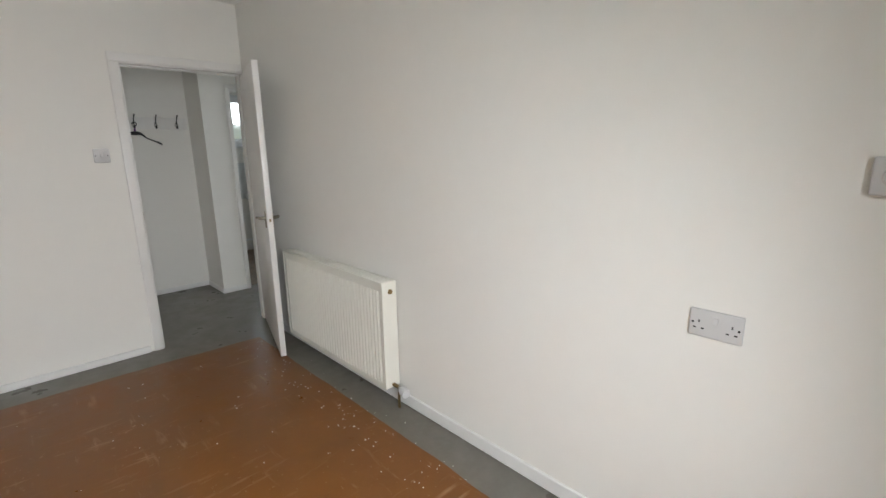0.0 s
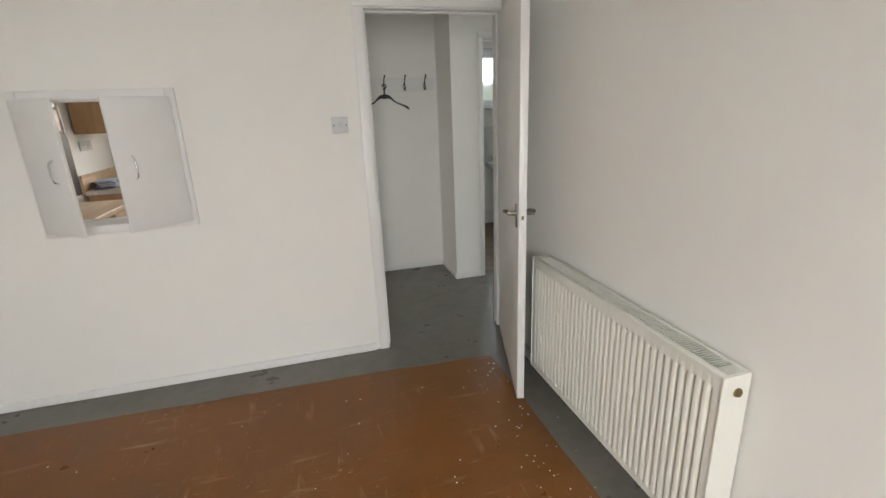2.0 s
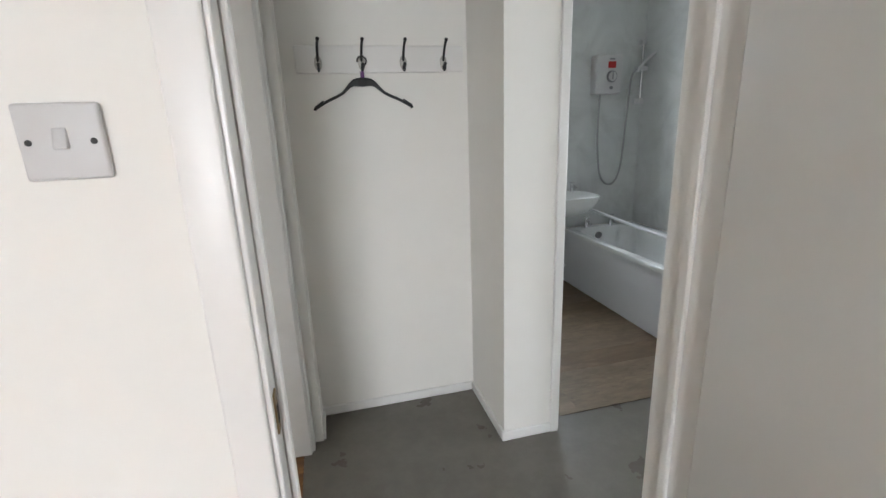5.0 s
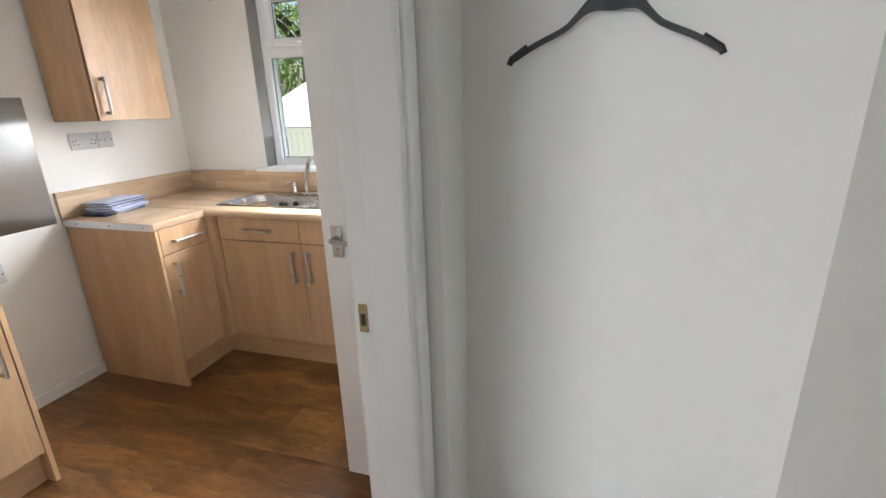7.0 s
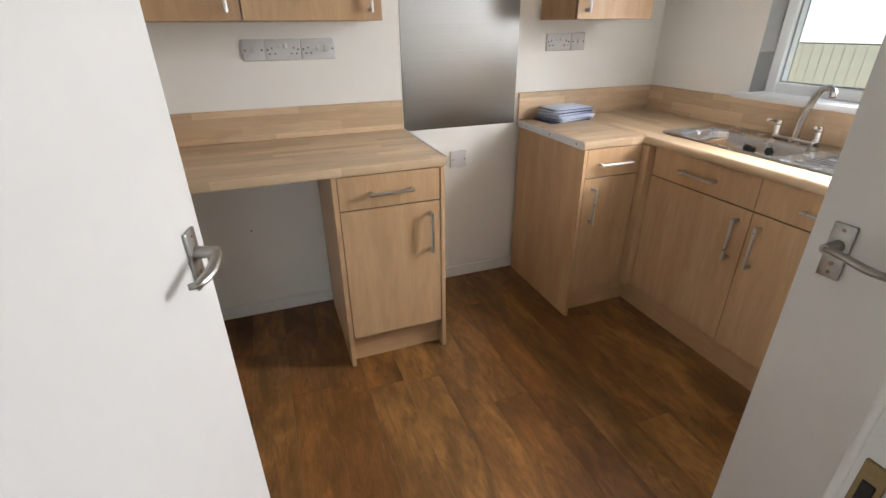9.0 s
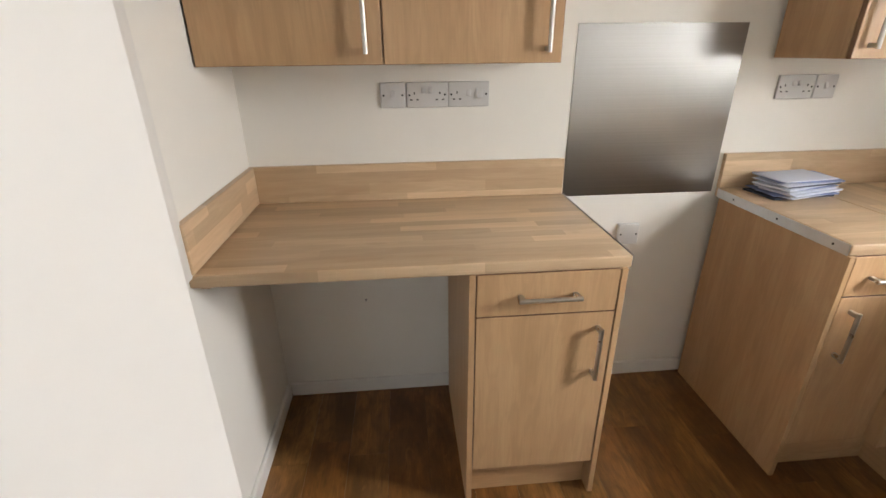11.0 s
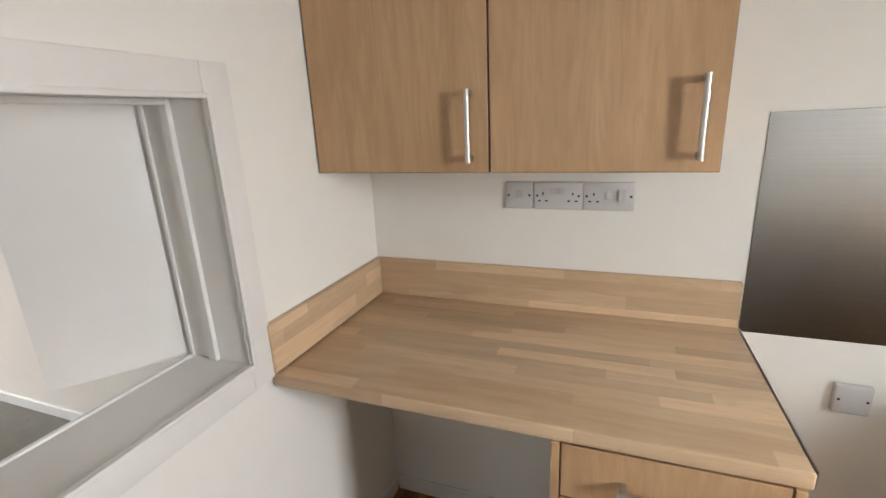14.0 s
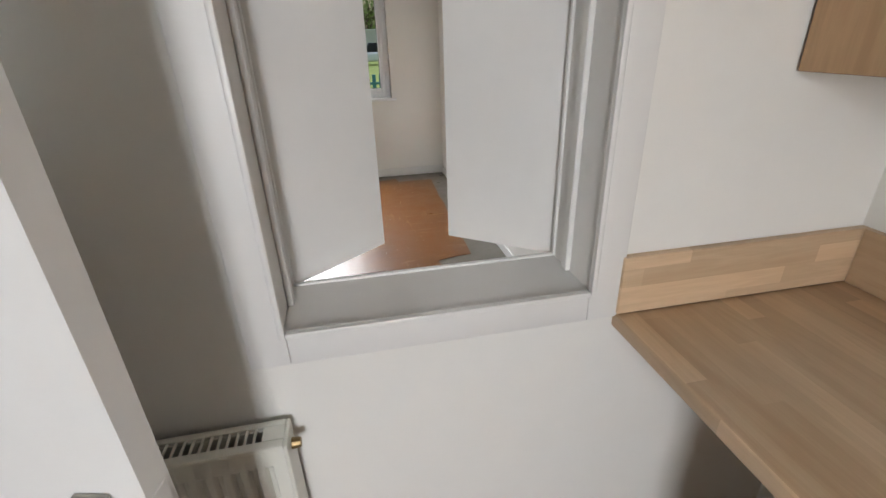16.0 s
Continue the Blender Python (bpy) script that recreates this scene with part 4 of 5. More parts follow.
def sink():
    s = thing("sink", pose(0, 0, TOPZ), "stainless steel sink with drainer set in the worktop", "sink")
    bm = B()

    def ring(x0, x1, y0, y1, r, z, n=6):
        out = []
        for cx, cy, a0 in ((x1 - r, y1 - r, 0), (x0 + r, y1 - r, 90), (x0 + r, y0 + r, 180), (x1 - r, y0 + r, 270)):
            for k in range(n + 1):
                a = radians(a0 + 90 * k / n)
                out.append(bm.verts.new((cx + r * math.cos(a), cy + r * math.sin(a), z)))
        return out

    bx0, bx1, by0, by1 = SX0 + 0.05, SX0 + 0.545, SY0 + 0.035, SY1 - 0.085
    outer = ring(SX0, SX1, SY0, SY1, 0.045, 0.001)
    rim = ring(SX0 + 0.006, SX1 - 0.006, SY0 + 0.006, SY1 - 0.006, 0.042, 0.008)
    deck = ring(SX0 + 0.016, SX1 - 0.016, SY0 + 0.016, SY1 - 0.016, 0.036, 0.004)
    for a, b in ((outer, rim), (rim, deck)):
        for k in range(len(a)):
            j = (k + 1) % len(a)
            bm.faces.new((a[k], a[j], b[j], b[k]))
    b0 = ring(bx0, bx1, by0, by1, 0.07, 0.004)
    b1 = ring(bx0 + 0.008, bx1 - 0.008, by0 + 0.008, by1 - 0.008, 0.066, -0.006)
    b2 = ring(bx0 + 0.018, bx1 - 0.018, by0 + 0.018, by1 - 0.018, 0.06, -0.13)
    b3 = ring(bx0 + 0.05, bx1 - 0.05, by0 + 0.05, by1 - 0.05, 0.05, -0.15)
    for a, b in ((b0, b1), (b1, b2), (b2, b3)):
        for k in range(len(a)):
            j = (k + 1) % len(a)
            bm.faces.new((a[k], a[j], b[j], b[k]))
    bm.faces.new(b3)
    for k in range(len(deck)):
        j = (k + 1) % len(deck)
        bm.faces.new((deck[k], deck[j], b0[j], b0[k]))
    part("bowl", bm, SINK, s)
    for k in range(9):
        y = SY0 + 0.06 + k * 0.03
        part("drainer_rib", cyl(B(), (SX0 + 0.61, y, 0.004), (SX1 - 0.05, y, 0.004), 0.004, None, 6), SINK, s)
    cx = (bx0 + bx1) / 2
    part("plug_hole", cyl(B(), (cx, by0 + 0.16, -0.149), (cx, by0 + 0.16, -0.145), 0.035, None, 20), RUBBER, s, "black plug")
    part("overflow", cyl(B(), (cx + 0.03, by1 - 0.018, -0.05), (cx + 0.03, by1 - 0.012, -0.05), 0.017, None, 16), DARK, s)
    part("plug", cyl(B(), (cx - 0.06, by1 - 0.022, -0.055), (cx - 0.06, by1 - 0.03, -0.06), 0.023, 0.02, 16), RUBBER, s, "black rubber plug")
    return s


sink()
TAPX = -2.165
tp = thing("mixer_tap", pose(TAPX, SY1 - 0.045, TOPZ + 0.004), "chrome mixer tap with swan neck and two lever heads", "tap")
bm = B()
box(bm, -0.09, 0.09, -0.02, 0.02, 0.0, 0.016, 0.006, 3)
part("body", bm, CHROME, tp)
part("spout", tube(B(), curve_pts([(0, 0, 0.01), (0.006, -0.004, 0.08), (0.03, -0.02, 0.155), (0.07, -0.05, 0.212), (0.115, -0.085, 0.232), (0.15, -0.11, 0.226), (0.157, -0.116, 0.205)], 36), 0.0135, 14), CHROME, tp)
for s in (-1, 1):
    bm = B()
    cyl(bm, (s * 0.085, 0, 0.012), (s * 0.085, 0, 0.055), 0.017, 0.014, 16)
    ball(bm, (s * 0.085, 0, 0.06), 0.016)
    tube(bm, curve_pts([(s * 0.085, 0, 0.063), (s * 0.095, -0.03, 0.075), (s * 0.1, -0.055, 0.078)], 10), 0.0065, 8)
    part("tap_head", bm, CHROME, tp)

random.seed(4)
# a stack of letters, each a sheet of its own
for k in range(11):
    mat = (PAPERD, PAPER, PAPERB, PAPER, PAPER, PAPERB, PAPER)[k % 7]
    t = 0.0042 if k % 3 else 0.007
    zz = TOPZ + 0.0005 + k * 0.0066
    let = thing("letter", pose(-3.0 + random.uniform(-0.012, 0.012), 2.235 + random.uniform(-0.02, 0.02), zz, 0, 0, random.uniform(-12, 12) + 8), "folded white and blue letter in a stack on the worktop", "letter", "stack of letters")
    bm = box(B(), -0.075 + random.uniform(0, 0.012), 0.078, -0.135, 0.13 - random.uniform(0, 0.025), 0.0, t, 0.0012, 2)
    part("sheet", bm, mat, let)

# small wall hook above the kitchen window side and a nail hole
ex = thing("extractor_cover", pose(-2.72, NY, 2.12), "round white plastic cover on the kitchen wall", "vent cover")
part("cover", cyl(B(), (0, 0, 0), (0, -0.014, 0), 0.062, 0.056, 28), PLASTIC, ex)

plate("light_switch", pose(FX, 0.226, 1.412, 0, 0, 90), 0.086, 0.086, "white single light switch in the hall", [("rocker", 0.0)])
rad3 = radiator("radiator", pose(1.165, 0.955, 0.105, 0, 0, 0), 0.70, 0.59, 0.085, 0.0335, "white ribbed panel radiator with valve in the hall")
v = part("valve_body", tube(B(), [(0.0, 0.04, 0.03), (-0.05, 0.04, 0.03)], 0.010, 12), BRASS, rad3, "tarnished brass valve body")
part("valve_pipe", tube(B(), [(-0.04, 0.04, 0.03), (-0.04, 0.04, -0.105)], 0.008, 10), UPVC, v)
bm = cyl(B(), (-0.05, 0.04, 0.03), (-0.115, 0.034, 0.03), 0.021, 0.024, 18)
for k in range(14):
    a = k * 2 * math.pi / 14
    c, d = 0.0225 * math.cos(a), 0.0225 * math.sin(a)
    cyl(bm, (-0.055, 0.04 + c, 0.03 + d), (-0.112, 0.034 + c, 0.03 + d), 0.0028, None, 5)
part("valve_head", bm, PLASTIC, v, "ribbed white thermostat head")
part("blank_plug", cyl(B(), (-0.004, 0.04, 0.55), (-0.012, 0.04, 0.55), 0.012, 0.010, 8), ALU, rad3)

# ---- coat recess: rail, hooks, hanger ----
rl = thing("coat_rail", pose(-0.392, 1.49, 1.70), "white painted board with four dark coat hooks", "coat rail")
part("board", box(B(), -0.365, 0.365, -0.018, 0.0, -0.055, 0.055, 0.005, 2), HATCH, rl)
for k in range(4):
    x = -0.272 + k * 0.181
    hk = part("hook_plate", ball(B(), (x, -0.02, -0.015), 0.016, (1, 0.35, 1.9)), ALU, rl, "dark cast metal hook")
    bm = B()
    tube(bm, curve_pts([(x, -0.02, -0.01), (x, -0.035, 0.015), (x + 0.002, -0.05, 0.05), (x + 0.006, -0.062, 0.072)], 14), 0.0055, 8)
    ball(bm, (x + 0.006, -0.062, 0.073), 0.008)
    part("upper_prong", bm, BLACK, hk)
    bm = B()
    tube(bm, curve_pts([(x, -0.02, -0.02), (x, -0.03, -0.045), (x, -0.05, -0.045), (x, -0.056, -0.025)], 14), 0.0052, 8)
    ball(bm, (x, -0.056, -0.024), 0.0075)
    part("lower_prong", bm, BLACK, hk)

hg = thing("coat_hanger", pose(-0.487, 1.44, 1.604), "black plastic coat hanger hanging from a hook", "coat hanger")
hook = []
for k in range(20):
    a = radians(-60 + 250 * k / 19)
    hook.append((0.019 * math.cos(a) + 0.002, 0, 0.085 + 0.019 * math.sin(a)))
part("hook", tube(B(), [(0, 0, 0.03), (0.003, 0, 0.05), (0.008, 0, 0.062)] + hook, 0.0036, 8), BLACK, hg)
part("size_tag", box(B(), -0.008, 0.008, -0.006, 0.006, 0.018, 0.045, 0.003, 2), PURPLE, hg, "small purple size marker")
bm = B()
left = curve_pts([(0, 0, 0.0), (-0.05, 0, -0.006), (-0.1, 0, -0.045), (-0.17, 0, -0.075), (-0.222, 0, -0.102)], 28)
left = [Vector((p.x * 0.915, p.y, p.z)) for p in left]
right = [Vector((-p.x, p.y, p.z)) for p in left]
n = len(left)
rad_h = [0.024 - 0.016 * min(1, k / (n * 0.5)) for k in range(n)]
for arm in (left, right):
    prev = None
    for k, p in enumerate(arm):
        r = rad_h[k]
        sect = [bm.verts.new((p.x, dy, p.z + dz)) for dy, dz in ((-0.006, -r * 0.7), (0.006, -r * 0.7), (0.007, r * 0.6), (0.003, r * 0.9), (-0.003, r * 0.9), (-0.007, r * 0.6))]
        if prev:
            for j in range(6):
                bm.faces.new((prev[j], prev[(j + 1) % 6], sect[(j + 1) % 6], sect[j]))
        else:
            bm.faces.new(sect)
        prev = sect
    bm.faces.new(prev)
part("shoulder_bar", bm, BLACK, hg)
for s in (-1, 1):
    part("end_notch", tube(B(), [(s * 0.169, -0.001, -0.075), (s * 0.204, -0.001, -0.098), (s * 0.209, -0.001, -0.110)], 0.0068, 8), BLACK, hg)

# ---- bathroom ----
setting("wet_wall_north", box(B(), 1.30, EX, NY - 0.01, NY - 0.001, 0.5, H - 0.002), WET, "pale grey marbled wall panel", "wall panel")
setting("wet_wall_east", box(B(), EX - 0.01, EX - 0.001, PY + 0.105, NY - 0.012, 0.5, H - 0.002), WET, "pale grey marbled wall panel", "wall panel")
setting("splash_north", box(B(), 0.4, 1.298, NY - 0.01, NY - 0.001, 0.75, 1.25), WET, "pale splashback panel behind the basin", "wall panel")


def bath():
    x0, x1, y0, y1, zt = 1.30, EX - 0.012, PY + 0.115, NY - 0.014, 0.495
    b = thing("bathtub", pose(0, 0, 0), "white bathtub with plain side panel", "bathtub")
    part("side_panel", box(B(), x0 + 0.012, x0 + 0.028, y0, y1, 0.012, zt - 0.03, 0.003, 1), PANELW, b)
    bm = B()

    def ring(m, r, z, n=7):
        out = []
        for cx, cy, a0 in ((x1 - m - r, y1 - m - r, 0), (x0 + m + r, y1 - m - r, 90), (x0 + m + r, y0 + m + r, 180), (x1 - m - r, y0 + m + r, 270)):
            for k in range(n + 1):
                a = radians(a0 + 90 * k / n)
                out.append(bm.verts.new((cx + r * math.cos(a), cy + r * math.sin(a), z)))
        return out

    rs = [ring(0.0, 0.01, zt - 0.035), ring(0.0, 0.015, zt - 0.006), ring(0.006, 0.02, zt), ring(0.055, 0.12, zt - 0.002), ring(0.066, 0.13, zt - 0.014), ring(0.095, 0.15, zt - 0.2), ring(0.14, 0.16, zt - 0.37), ring(0.21, 0.1, zt - 0.395)]
    for a, c in zip(rs, rs[1:]):
        for k in range(len(a)):
            j = (k + 1) % len(a)
            bm.faces.new((a[k], a[j], c[j], c[k]))
    bm.faces.new(rs[-1])
    part("tub", bm, CERAMIC, b)
    part("overflow", cyl(B(), ((x0 + x1) / 2 - 0.05, y1 - 0.078, zt - 0.07), ((x0 + x1) / 2 - 0.05, y1 - 0.09, zt - 0.072), 0.03, None, 20), GREYPL, b, "dark overflow rose")
    for x in (x0 + 0.19, x0 + 0.43):
        bm = B()
        cyl(bm, (x, y1 - 0.045, zt - 0.002), (x, y1 - 0.045, zt + 0.06), 0.017, 0.014, 14)
        tube(bm, curve_pts([(x, y1 - 0.045, zt + 0.045), (x, y1 - 0.09, zt + 0.055), (x, y1 - 0.12, zt + 0.035)], 10), 0.011, 10)
        cyl(bm, (x, y1 - 0.045, zt + 0.06), (x, y1 - 0.045, zt + 0.085), 0.008, None, 10)
        tube(bm, [(x - 0.03, y1 - 0.045, zt + 0.09), (x + 0.03, y1 - 0.045, zt + 0.09)], 0.007, 8)
        tube(bm, [(x, y1 - 0.075, zt + 0.09), (x, y1 - 0.015, zt + 0.09)], 0.007, 8)
        part("tap", bm, CHROME, b, "chrome pillar tap")
    bm = B()
    tube(bm, curve_pts([(x1 - 0.066, 1.75, zt - 0.10), (x1 - 0.1, 1.75, zt - 0.08), (x1 - 0.1, 1.92, zt - 0.08), (x1 - 0.066, 1.92, zt - 0.10)], 20), 0.011, 10)
    part("grip", bm, CHROME, b, "chrome hand grip")
    return b


bath()
rod = thing("shower_rod", pose(0, 0, 0), "white curtain rod laid along the bathtub", "rod")
part("rod", tube(B(), [(1.40, 2.72, 0.70), (1.70, 1.25, 0.512)], 0.011, 10), UPVC, rod)

sh = thing("electric_shower", pose(1.62, NY - 0.01, 1.60), "white electric shower box with red label and dial", "shower")
part("housing", box(B(), -0.125, 0.115, -0.085, 0.0, 0.0, 0.30, 0.014, 3), PLASTIC, sh)
part("label", box(B(), -0.02, 0.05, -0.0875, -0.084, 0.20, 0.25, 0.001, 1), RED, sh, "red label")
part("label_strip", box(B(), -0.01, 0.04, -0.0875, -0.084, 0.262, 0.275, 0.001, 1), GREYPL, sh, "small grey lettering strip")
dl = part("dial", cyl(B(), (0.015, -0.084, 0.135), (0.015, -0.1, 0.135), 0.046, 0.042, 28), GREYPL, sh, "grey dial")
part("dial_face", cyl(B(), (0.015, -0.1, 0.135), (0.015, -0.103, 0.135), 0.036, None, 28), PLASTIC, dl)
part("pointer", box(B(), 0.011, 0.019, -0.107, -0.102, 0.112, 0.166, 0.001, 1), GREYPL, dl)
part("button", cyl(B(), (0.015, -0.084, 0.05), (0.015, -0.092, 0.05), 0.014, None, 16), GREYPL, sh)
hose = part("hose", tube(B(), curve_pts([(-0.055, -0.04, 0.0), (-0.06, -0.045, -0.35), (-0.02, -0.05, -0.66), (0.09, -0.05, -0.74), (0.17, -0.05, -0.6), (0.2, -0.05, -0.2), (0.225, -0.05, 0.12), (0.275, -0.07, 0.2)], 80), 0.0085, 10), HOSE, sh, "ribbed metal shower hose")
rb = part("riser_rail", cyl(B(), (0.325, -0.045, -0.06), (0.325, -0.045, 0.42), 0.0125, None, 16), CHROME, sh, "chrome riser rail")
for z in (-0.06, 0.40):
    part("bracket", box(B(), 0.305, 0.345, -0.058, 0.0, z - 0.02, z + 0.02, 0.005, 2), PLASTIC, rb)
part("slider", box(B(), 0.26, 0.36, -0.075, -0.03, 0.18, 0.215, 0.008, 2), PLASTIC, rb)
bm = B()
tube(bm, curve_pts([(0.265, -0.075, 0.17), (0.30, -0.1, 0.24), (0.36, -0.13, 0.295), (0.40, -0.15, 0.31)], 16), 0.0125, 10)
cyl(bm, (0.40, -0.145, 0.318), (0.415, -0.162, 0.29), 0.03, 0.042, 20)
part("shower_head", bm, PLASTIC, sh, "white hand shower")

gb = thing("grab_rail", pose(0, 0, 0), "white plastic grab rail on the bathroom wall", "grab rail")
part("rail", tube(B(), curve_pts([(EX - 0.012, 2.28, 1.0), (EX - 0.06, 2.27, 1.0), (EX - 0.075, 2.2, 0.95), (EX - 0.075, 1.95, 0.74), (EX - 0.06, 1.88, 0.69), (EX - 0.012, 1.87, 0.69)], 30), 0.017, 12), UPVC, gb)
for y, z in ((2.28, 1.0), (1.87, 0.69)):
    part("flange", cyl(B(), (EX - 0.012, y, z), (EX - 0.024, y, z), 0.038, 0.034, 20), UPVC, gb)


def basin():
    b = thing("wash_basin", pose(1.19, NY - 0.012, 0), "white ceramic wash basin with waste pipe below", "wash basin")
    bm = B()
    prev = None
    for z, sx, sy in ((0.66, 0.08, 0.09), (0.70, 0.17, 0.16), (0.77, 0.235, 0.195), (0.82, 0.25, 0.205), (0.825, 0.24, 0.197), (0.80, 0.205, 0.16), (0.72, 0.12, 0.1), (0.70, 0.03, 0.03)):
        ring = []
        for k in range(32):
            a = 2 * math.pi * k / 32
            c, s = math.cos(a), math.sin(a)
            e = 0.62
            ring.append(bm.verts.new((sx * math.copysign(abs(c) ** e, c), -0.21 + sy * math.copysign(abs(s) ** e, s), z)))
        if prev:
            for k in range(32):
                bm.faces.new((prev[k], prev[(k + 1) % 32], ring[(k + 1) % 32], ring[k]))
        prev = ring
    bm.faces.new(prev)
    part("bowl", bm, CERAMIC, b)
    for x in (-0.15, 0.15):
        bm = B()
        cyl(bm, (x, -0.045, 0.82), (x, -0.045, 0.885), 0.014, 0.012, 12)
        tube(bm, curve_pts([(x, -0.045, 0.865), (x, -0.09, 0.87), (x, -0.115, 0.85)], 8), 0.009, 8)
        tube(bm, [(x - 0.024, -0.045, 0.895), (x + 0.024, -0.045, 0.895)], 0.006, 8)
        part("tap", bm, CHROME, b, "chrome pillar tap")
    bm = B()
    cyl(bm, (-0.08, -0.21, 0.70), (-0.08, -0.21, 0.61), 0.03, 0.026, 16)
    part("waste_nut", bm, GREYPL, b)
    part("waste_pipe", tube(B(), [(-0.08, -0.21, 0.64), (-0.08, -0.21, 0.42), (-0.08, -0.20, 0.2), (-0.08, -0.05, 0.14)], 0.019, 12), UPVC, b, "white waste pipe")
    part("supply_pipe", tube(B(), [(-0.45, -0.03, 0.16), (0.17, -0.03, 0.16)], 0.011, 8), UPVC, b)
    return b


basin()
skirting(0.095, 1.30, NY - 0.016, NY - 0.011, 0.1)

# ---- loose flakes on the painted floor, past counting ----
rng = random.Random(21)
verts, faces = [], []
for k in range(230):
    if k % 3:
        x, y = rng.gauss(-0.3, 0.09), rng.uniform(-3.6, -0.4)
        if x > -0.12:
            continue
    else:
        x, y = rng.uniform(-2.6, -0.3), rng.uniform(-3.9, -0.4)
    s, a = rng.uniform(0.0015, 0.006), rng.uniform(0, 6.28)
    b0 = len(verts)
    for j in range(4):
        q = a + j * 1.57 + rng.uniform(-0.4, 0.4)
        e = s * (1.0 if j % 2 else rng.uniform(0.3, 0.7))
        verts.append((x + e * math.cos(q), y + e * math.sin(q), 0.0045))
        verts.append((x + e * math.cos(q), y + e * math.sin(q), 0.0058))
    faces.append((b0 + 1, b0 + 3, b0 + 5, b0 + 7))
    faces += [(b0 + 2 * j, b0 + (2 * j + 2) % 8, b0 + (2 * j + 3) % 8, b0 + 2 * j + 1) for j in range(4)]
me = bpy.data.meshes.new("paint_flakes")
me.from_pydata(verts, [], faces)
me.materials.append(SKIRT)
tagged(new("paint_flakes", me), "scattered pale paint flakes on the floor", "debris", kind="stuff")

# ---- outside ----
og = B()
bmesh.ops.create_grid(og, x_segments=40, y_segments=40, size=400)
bmesh.ops.translate(og, vec=(0, 0, -0.35), verts=og.verts)
setting("ground", og, GRASS, "mown green lawn", "grass")


def picket_fence(y, x0, x1, z0, mat, label, step, hgt, pw):
    f = thing("fence", pose(0, y, z0), label, "fence")
    for z in (hgt * 0.25, hgt * 0.78):
        part("rail", box(B(), x0, x1, 0.0, 0.03, z - 0.03, z + 0.03, 0.004, 1), mat, f)
    n = int((x1 - x0) / step)
    me = None
    for k in range(n):
        if me is None:
            ob = part("slat", box(B(), -pw / 2, pw / 2, -0.022, 0.0, 0.0, hgt, 0.005, 1), mat, f)
            me = ob.data
        else:
            ob = new("slat", me)
            ob.parent = f
        ob.location.x = x0 + k * step
    return f


picket_fence(-11.5, -9.0, 5.0, -0.35, FENCEG, "blue-green painted picket fence at the lawn", 0.17, 0.95, 0.09)
picket_fence(9.0, -9.0, 3.0, -0.35, FENCEW, "weathered close-boarded timber fence", 0.152, 1.42, 0.15)

gr = thing("garage", pose(-4.6, 10.6, -0.35), "pale garage with a low white pitched roof", "garage")
part("wall", box(B(), -4.0, 4.0, 0.0, 6.0, 0.0, 1.45), BRICKW, gr)
bm = B()
vs = [bm.verts.new(p) for p in ((-4.4, -0.3, 1.4), (4.4, -0.3, 1.4), (4.4, 6.3, 1.4), (-4.4, 6.3, 1.4), (-2.0, 3.0, 3.7), (1.4, 3.0, 3.7))]
for f in ((0, 1, 5, 4), (1, 2, 5), (2, 3, 4, 5), (3, 0, 4), (0, 3, 2, 1)):
    bm.faces.new([vs[i] for i in f])
part("roof", bm, ROOF, gr, "pale low hipped roof", smooth=False)


def tree(x, y, z, h, r, seed, label):
    t = thing("tree", pose(x, y, z), label, "tree")
    rng = random.Random(seed)
    bm = B()
    tube(bm, [(0, 0, -0.1), (0.05, 0, h * 0.3), (-0.05, 0.05, h * 0.6), (0, 0, h * 0.85)], [r * 0.12, r * 0.09, r * 0.06, r * 0.02], 9)
    for k in range(9):
        a, e = rng.uniform(0, 6.28), rng.uniform(0.35, 0.75)
        q = Vector((math.cos(a) * r * 0.7, math.sin(a) * r * 0.7, h * (e + 0.15)))
        tube(bm, [(0, 0, h * e * 0.9), q * 0.5 + Vector((0, 0, h * e * 0.5)), q], [r * 0.04, r * 0.03, r * 0.012], 6)
    part("trunk", bm, BARK, t)
    verts, faces = [], []
    for k in range(5200):
        while True:
            p = Vector((rng.uniform(-1, 1), rng.uniform(-1, 1), rng.uniform(-1, 1)))
            if 0.35 < p.length < 1.0 + 0.25 * noise.noise(p * 2.5 + Vector((seed, 0, 0))):
                break
        c = Vector((p.x * r, p.y * r, h * 0.6 + p.z * h * 0.42))
        if noise.noise(c * 0.9 + Vector((seed, 3, 1))) < -0.12:
            continue
        s = rng.uniform(0.09, 0.2)
        rot = Euler((rng.uniform(0, 6.28), rng.uniform(0, 6.28), rng.uniform(0, 6.28))).to_matrix()
        b0 = len(verts)
        for v in ((-s, 0, 0), (0, -s * 0.5, 0.03), (s, 0, 0), (0, s * 0.5, 0.03)):
            verts.append(tuple(c + rot @ Vector(v)))
        faces.append((b0, b0 + 1, b0 + 2, b0 + 3))
    me = bpy.data.meshes.new("crown")
    me.from_pydata(verts, [], faces)
    me.materials.append(LEAF)
    cr = new("crown", me)
    cr.parent = t
    return t


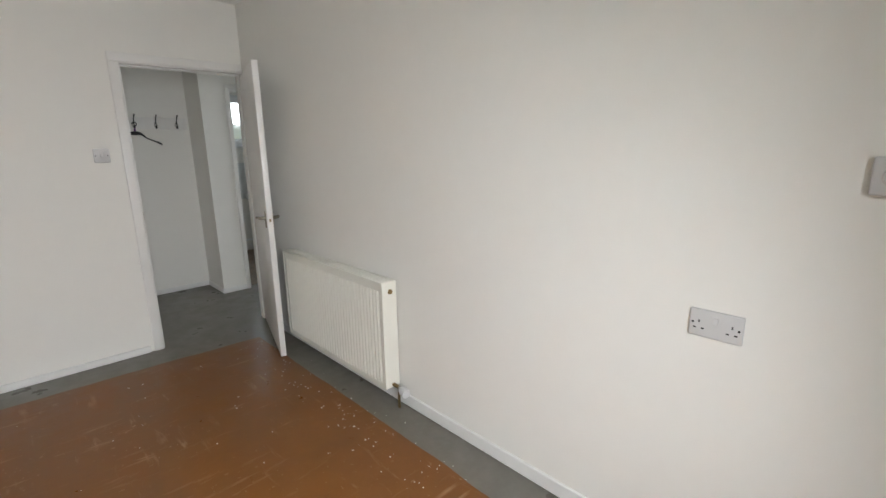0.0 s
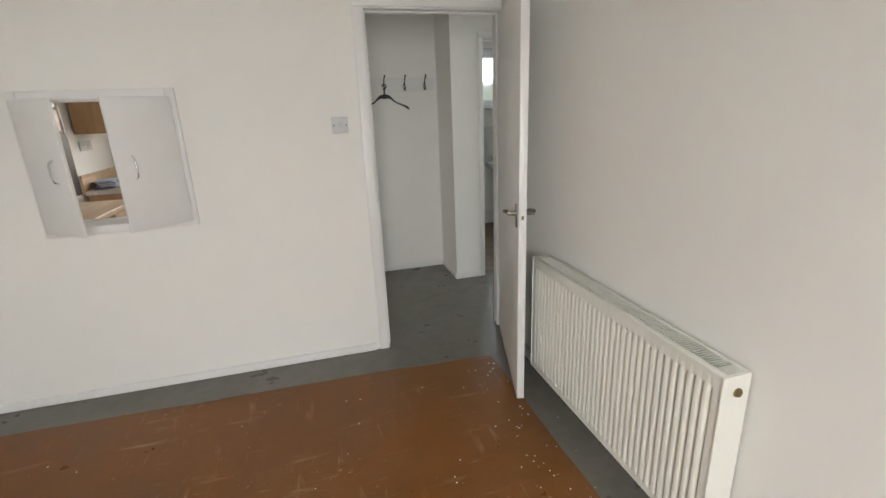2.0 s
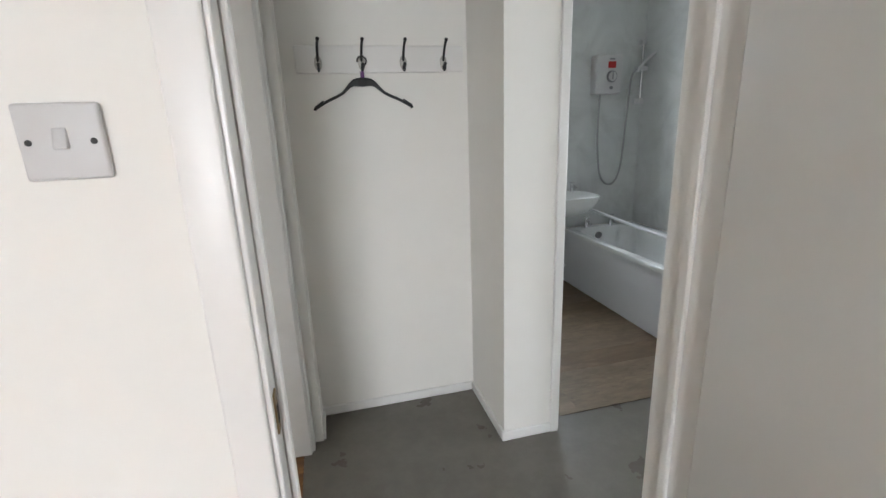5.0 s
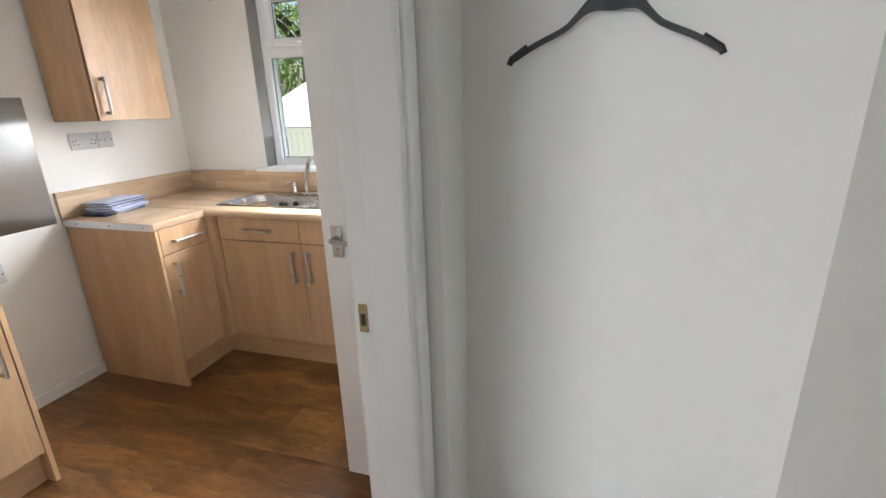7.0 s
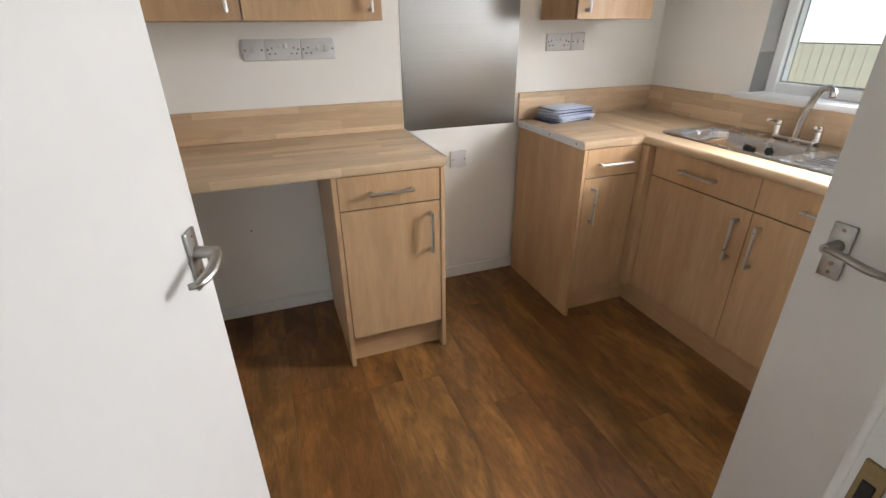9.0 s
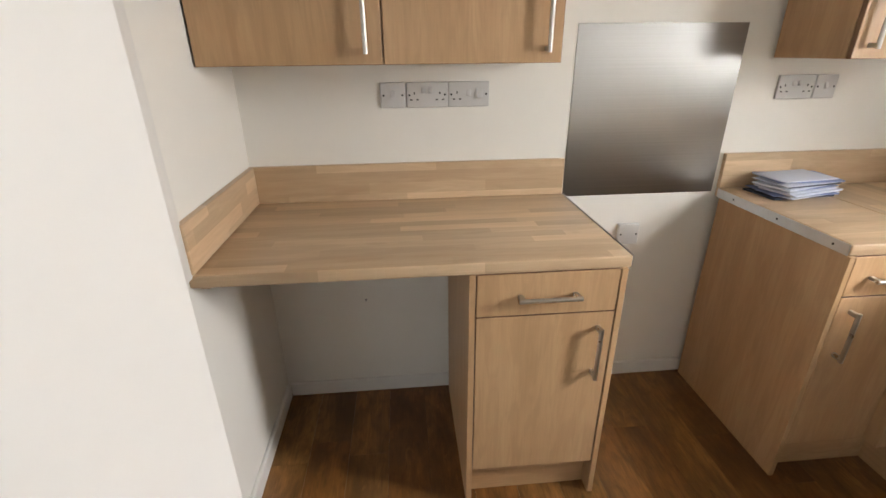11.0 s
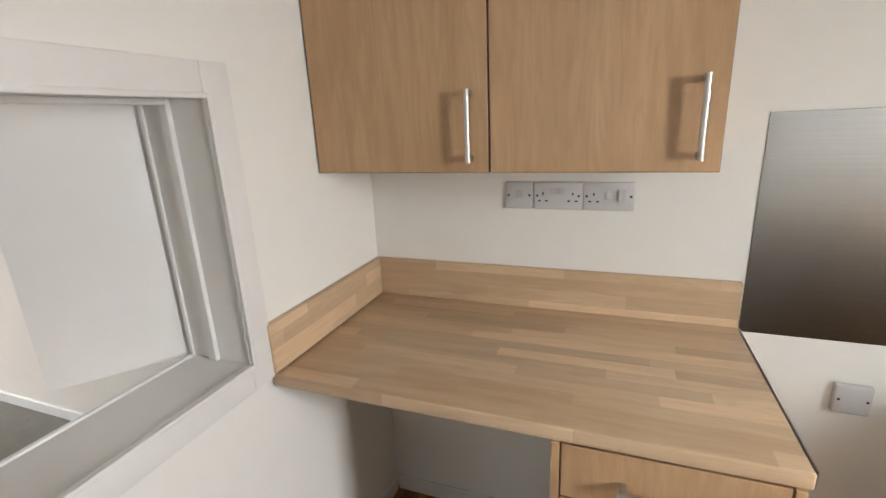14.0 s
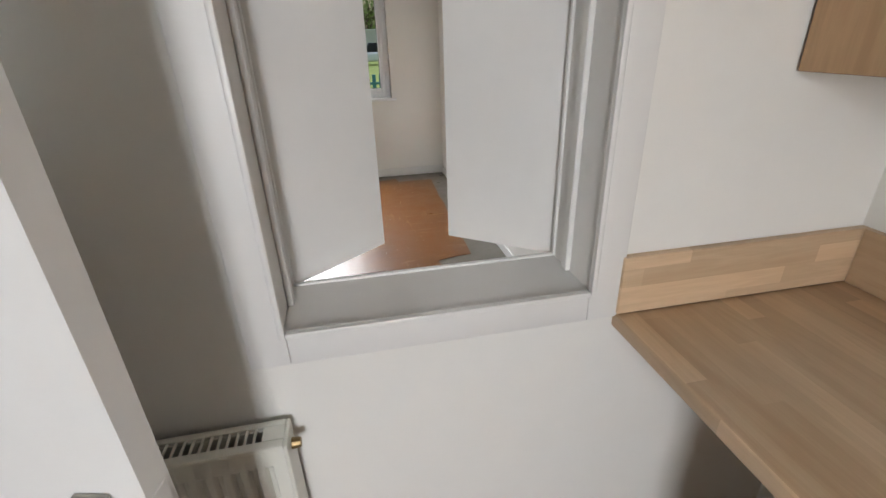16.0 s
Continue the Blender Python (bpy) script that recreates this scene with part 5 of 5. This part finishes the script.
for k, (x, y, h, r) in enumerate(((-8.5, 20, 7.5, 4.0), (-3.0, 24, 8.5, 4.6), (2.5, 21, 7.5, 4.2), (-14, 22, 8, 4.5), (6, 16, 7, 3.6))):
    tree(x, y, -0.35, h, r, 11 + k, "leafy green tree behind the garage")
for k, (x, y, h, r) in enumerate(((-11.5, -50, 8, 5), (-5.5, -58, 6, 4.5), (5, -50, 8, 5), (12, -52, 9, 6), (-20, -50, 9, 6))):
    tree(x, y, -0.35, h, r, 31 + k, "leafy green tree at the far side of the lawn")
gw = thing("garden_wall", pose(0, -42, -0.35), "pale rendered boundary wall beyond the lawn", "wall")
part("wall", box(B(), -30, 14, 0.0, 0.25, 0.0, 2.3), BRICKW, gw)
part("coping", box(B(), -30.05, 14.05, -0.05, 0.30, 2.3, 2.37, 0.01, 1), ROOF, gw)
cr = thing("car", pose(-4.6, -34, -0.35), "small white parked car beyond the lawn", "car")
bm = B()
box(bm, -2.0, 2.0, -0.8, 0.8, 0.25, 0.85, 0.12, 3)
part("body", bm, CARW, cr)
bm = box(B(), -1.15, 1.05, -0.7, 0.7, 0.8, 1.42, 0.05, 2)
for vert in bm.verts:
    if vert.co.z > 1.2:
        vert.co.x *= 0.72
        vert.co.y *= 0.88
part("cabin", bm, DARK, cr, "dark glazed cabin")
for x in (-1.25, 1.25):
    for y in (-0.78, 0.78):
        wheel = part("wheel", cyl(B(), (x, y - 0.09, 0.31), (x, y + 0.09, 0.31), 0.31, None, 20), RUBBER, cr)
        part("rim", cyl(B(), (x, y - 0.095, 0.31), (x, y + 0.095, 0.31), 0.19, None, 16), ALU, wheel)

# ---- laid plank floors, last ----


def planks(parent_name, x0, x1, y0, y1, ww, length, mat, seed, label):
    base = setting(parent_name, box(B(), x0, x1, y0, y1, 0.0006, 0.002), DARK, label, "floor")
    rng = random.Random(seed)
    cache = {}
    y = y0
    while y < y1 - 0.005:
        wd = min(ww, y1 - y)
        x = x0 - rng.uniform(0, length * 0.9)
        while x < x1:
            a, b = max(x, x0), min(x + length, x1)
            x += length
            if b - a < 0.02:
                continue
            key = (round(b - a, 3), round(wd, 3))
            if key not in cache:
                cache[key] = mesh("plank", box(B(), -key[0] / 2 + 0.0004, key[0] / 2 - 0.0004, -key[1] / 2 + 0.0004, key[1] / 2 - 0.0004, 0.0, 0.003), mat, False)
            ob = new("plank", cache[key])
            ob.parent = base
            ob.location = ((a + b) / 2, y + wd / 2, 0.0022 + rng.uniform(0, 0.0003))
        y += ww
    return base


planks("floor_kitchen", KX, -0.90, KY, NY, 0.152, 0.914, KPLANK, 5, "brown wood-effect vinyl plank floor")
planks("floor_bathroom", 0.095, EX, PY + 0.08, NY, 0.18, 1.2, BPLANK, 6, "grey-brown wood-effect vinyl floor")
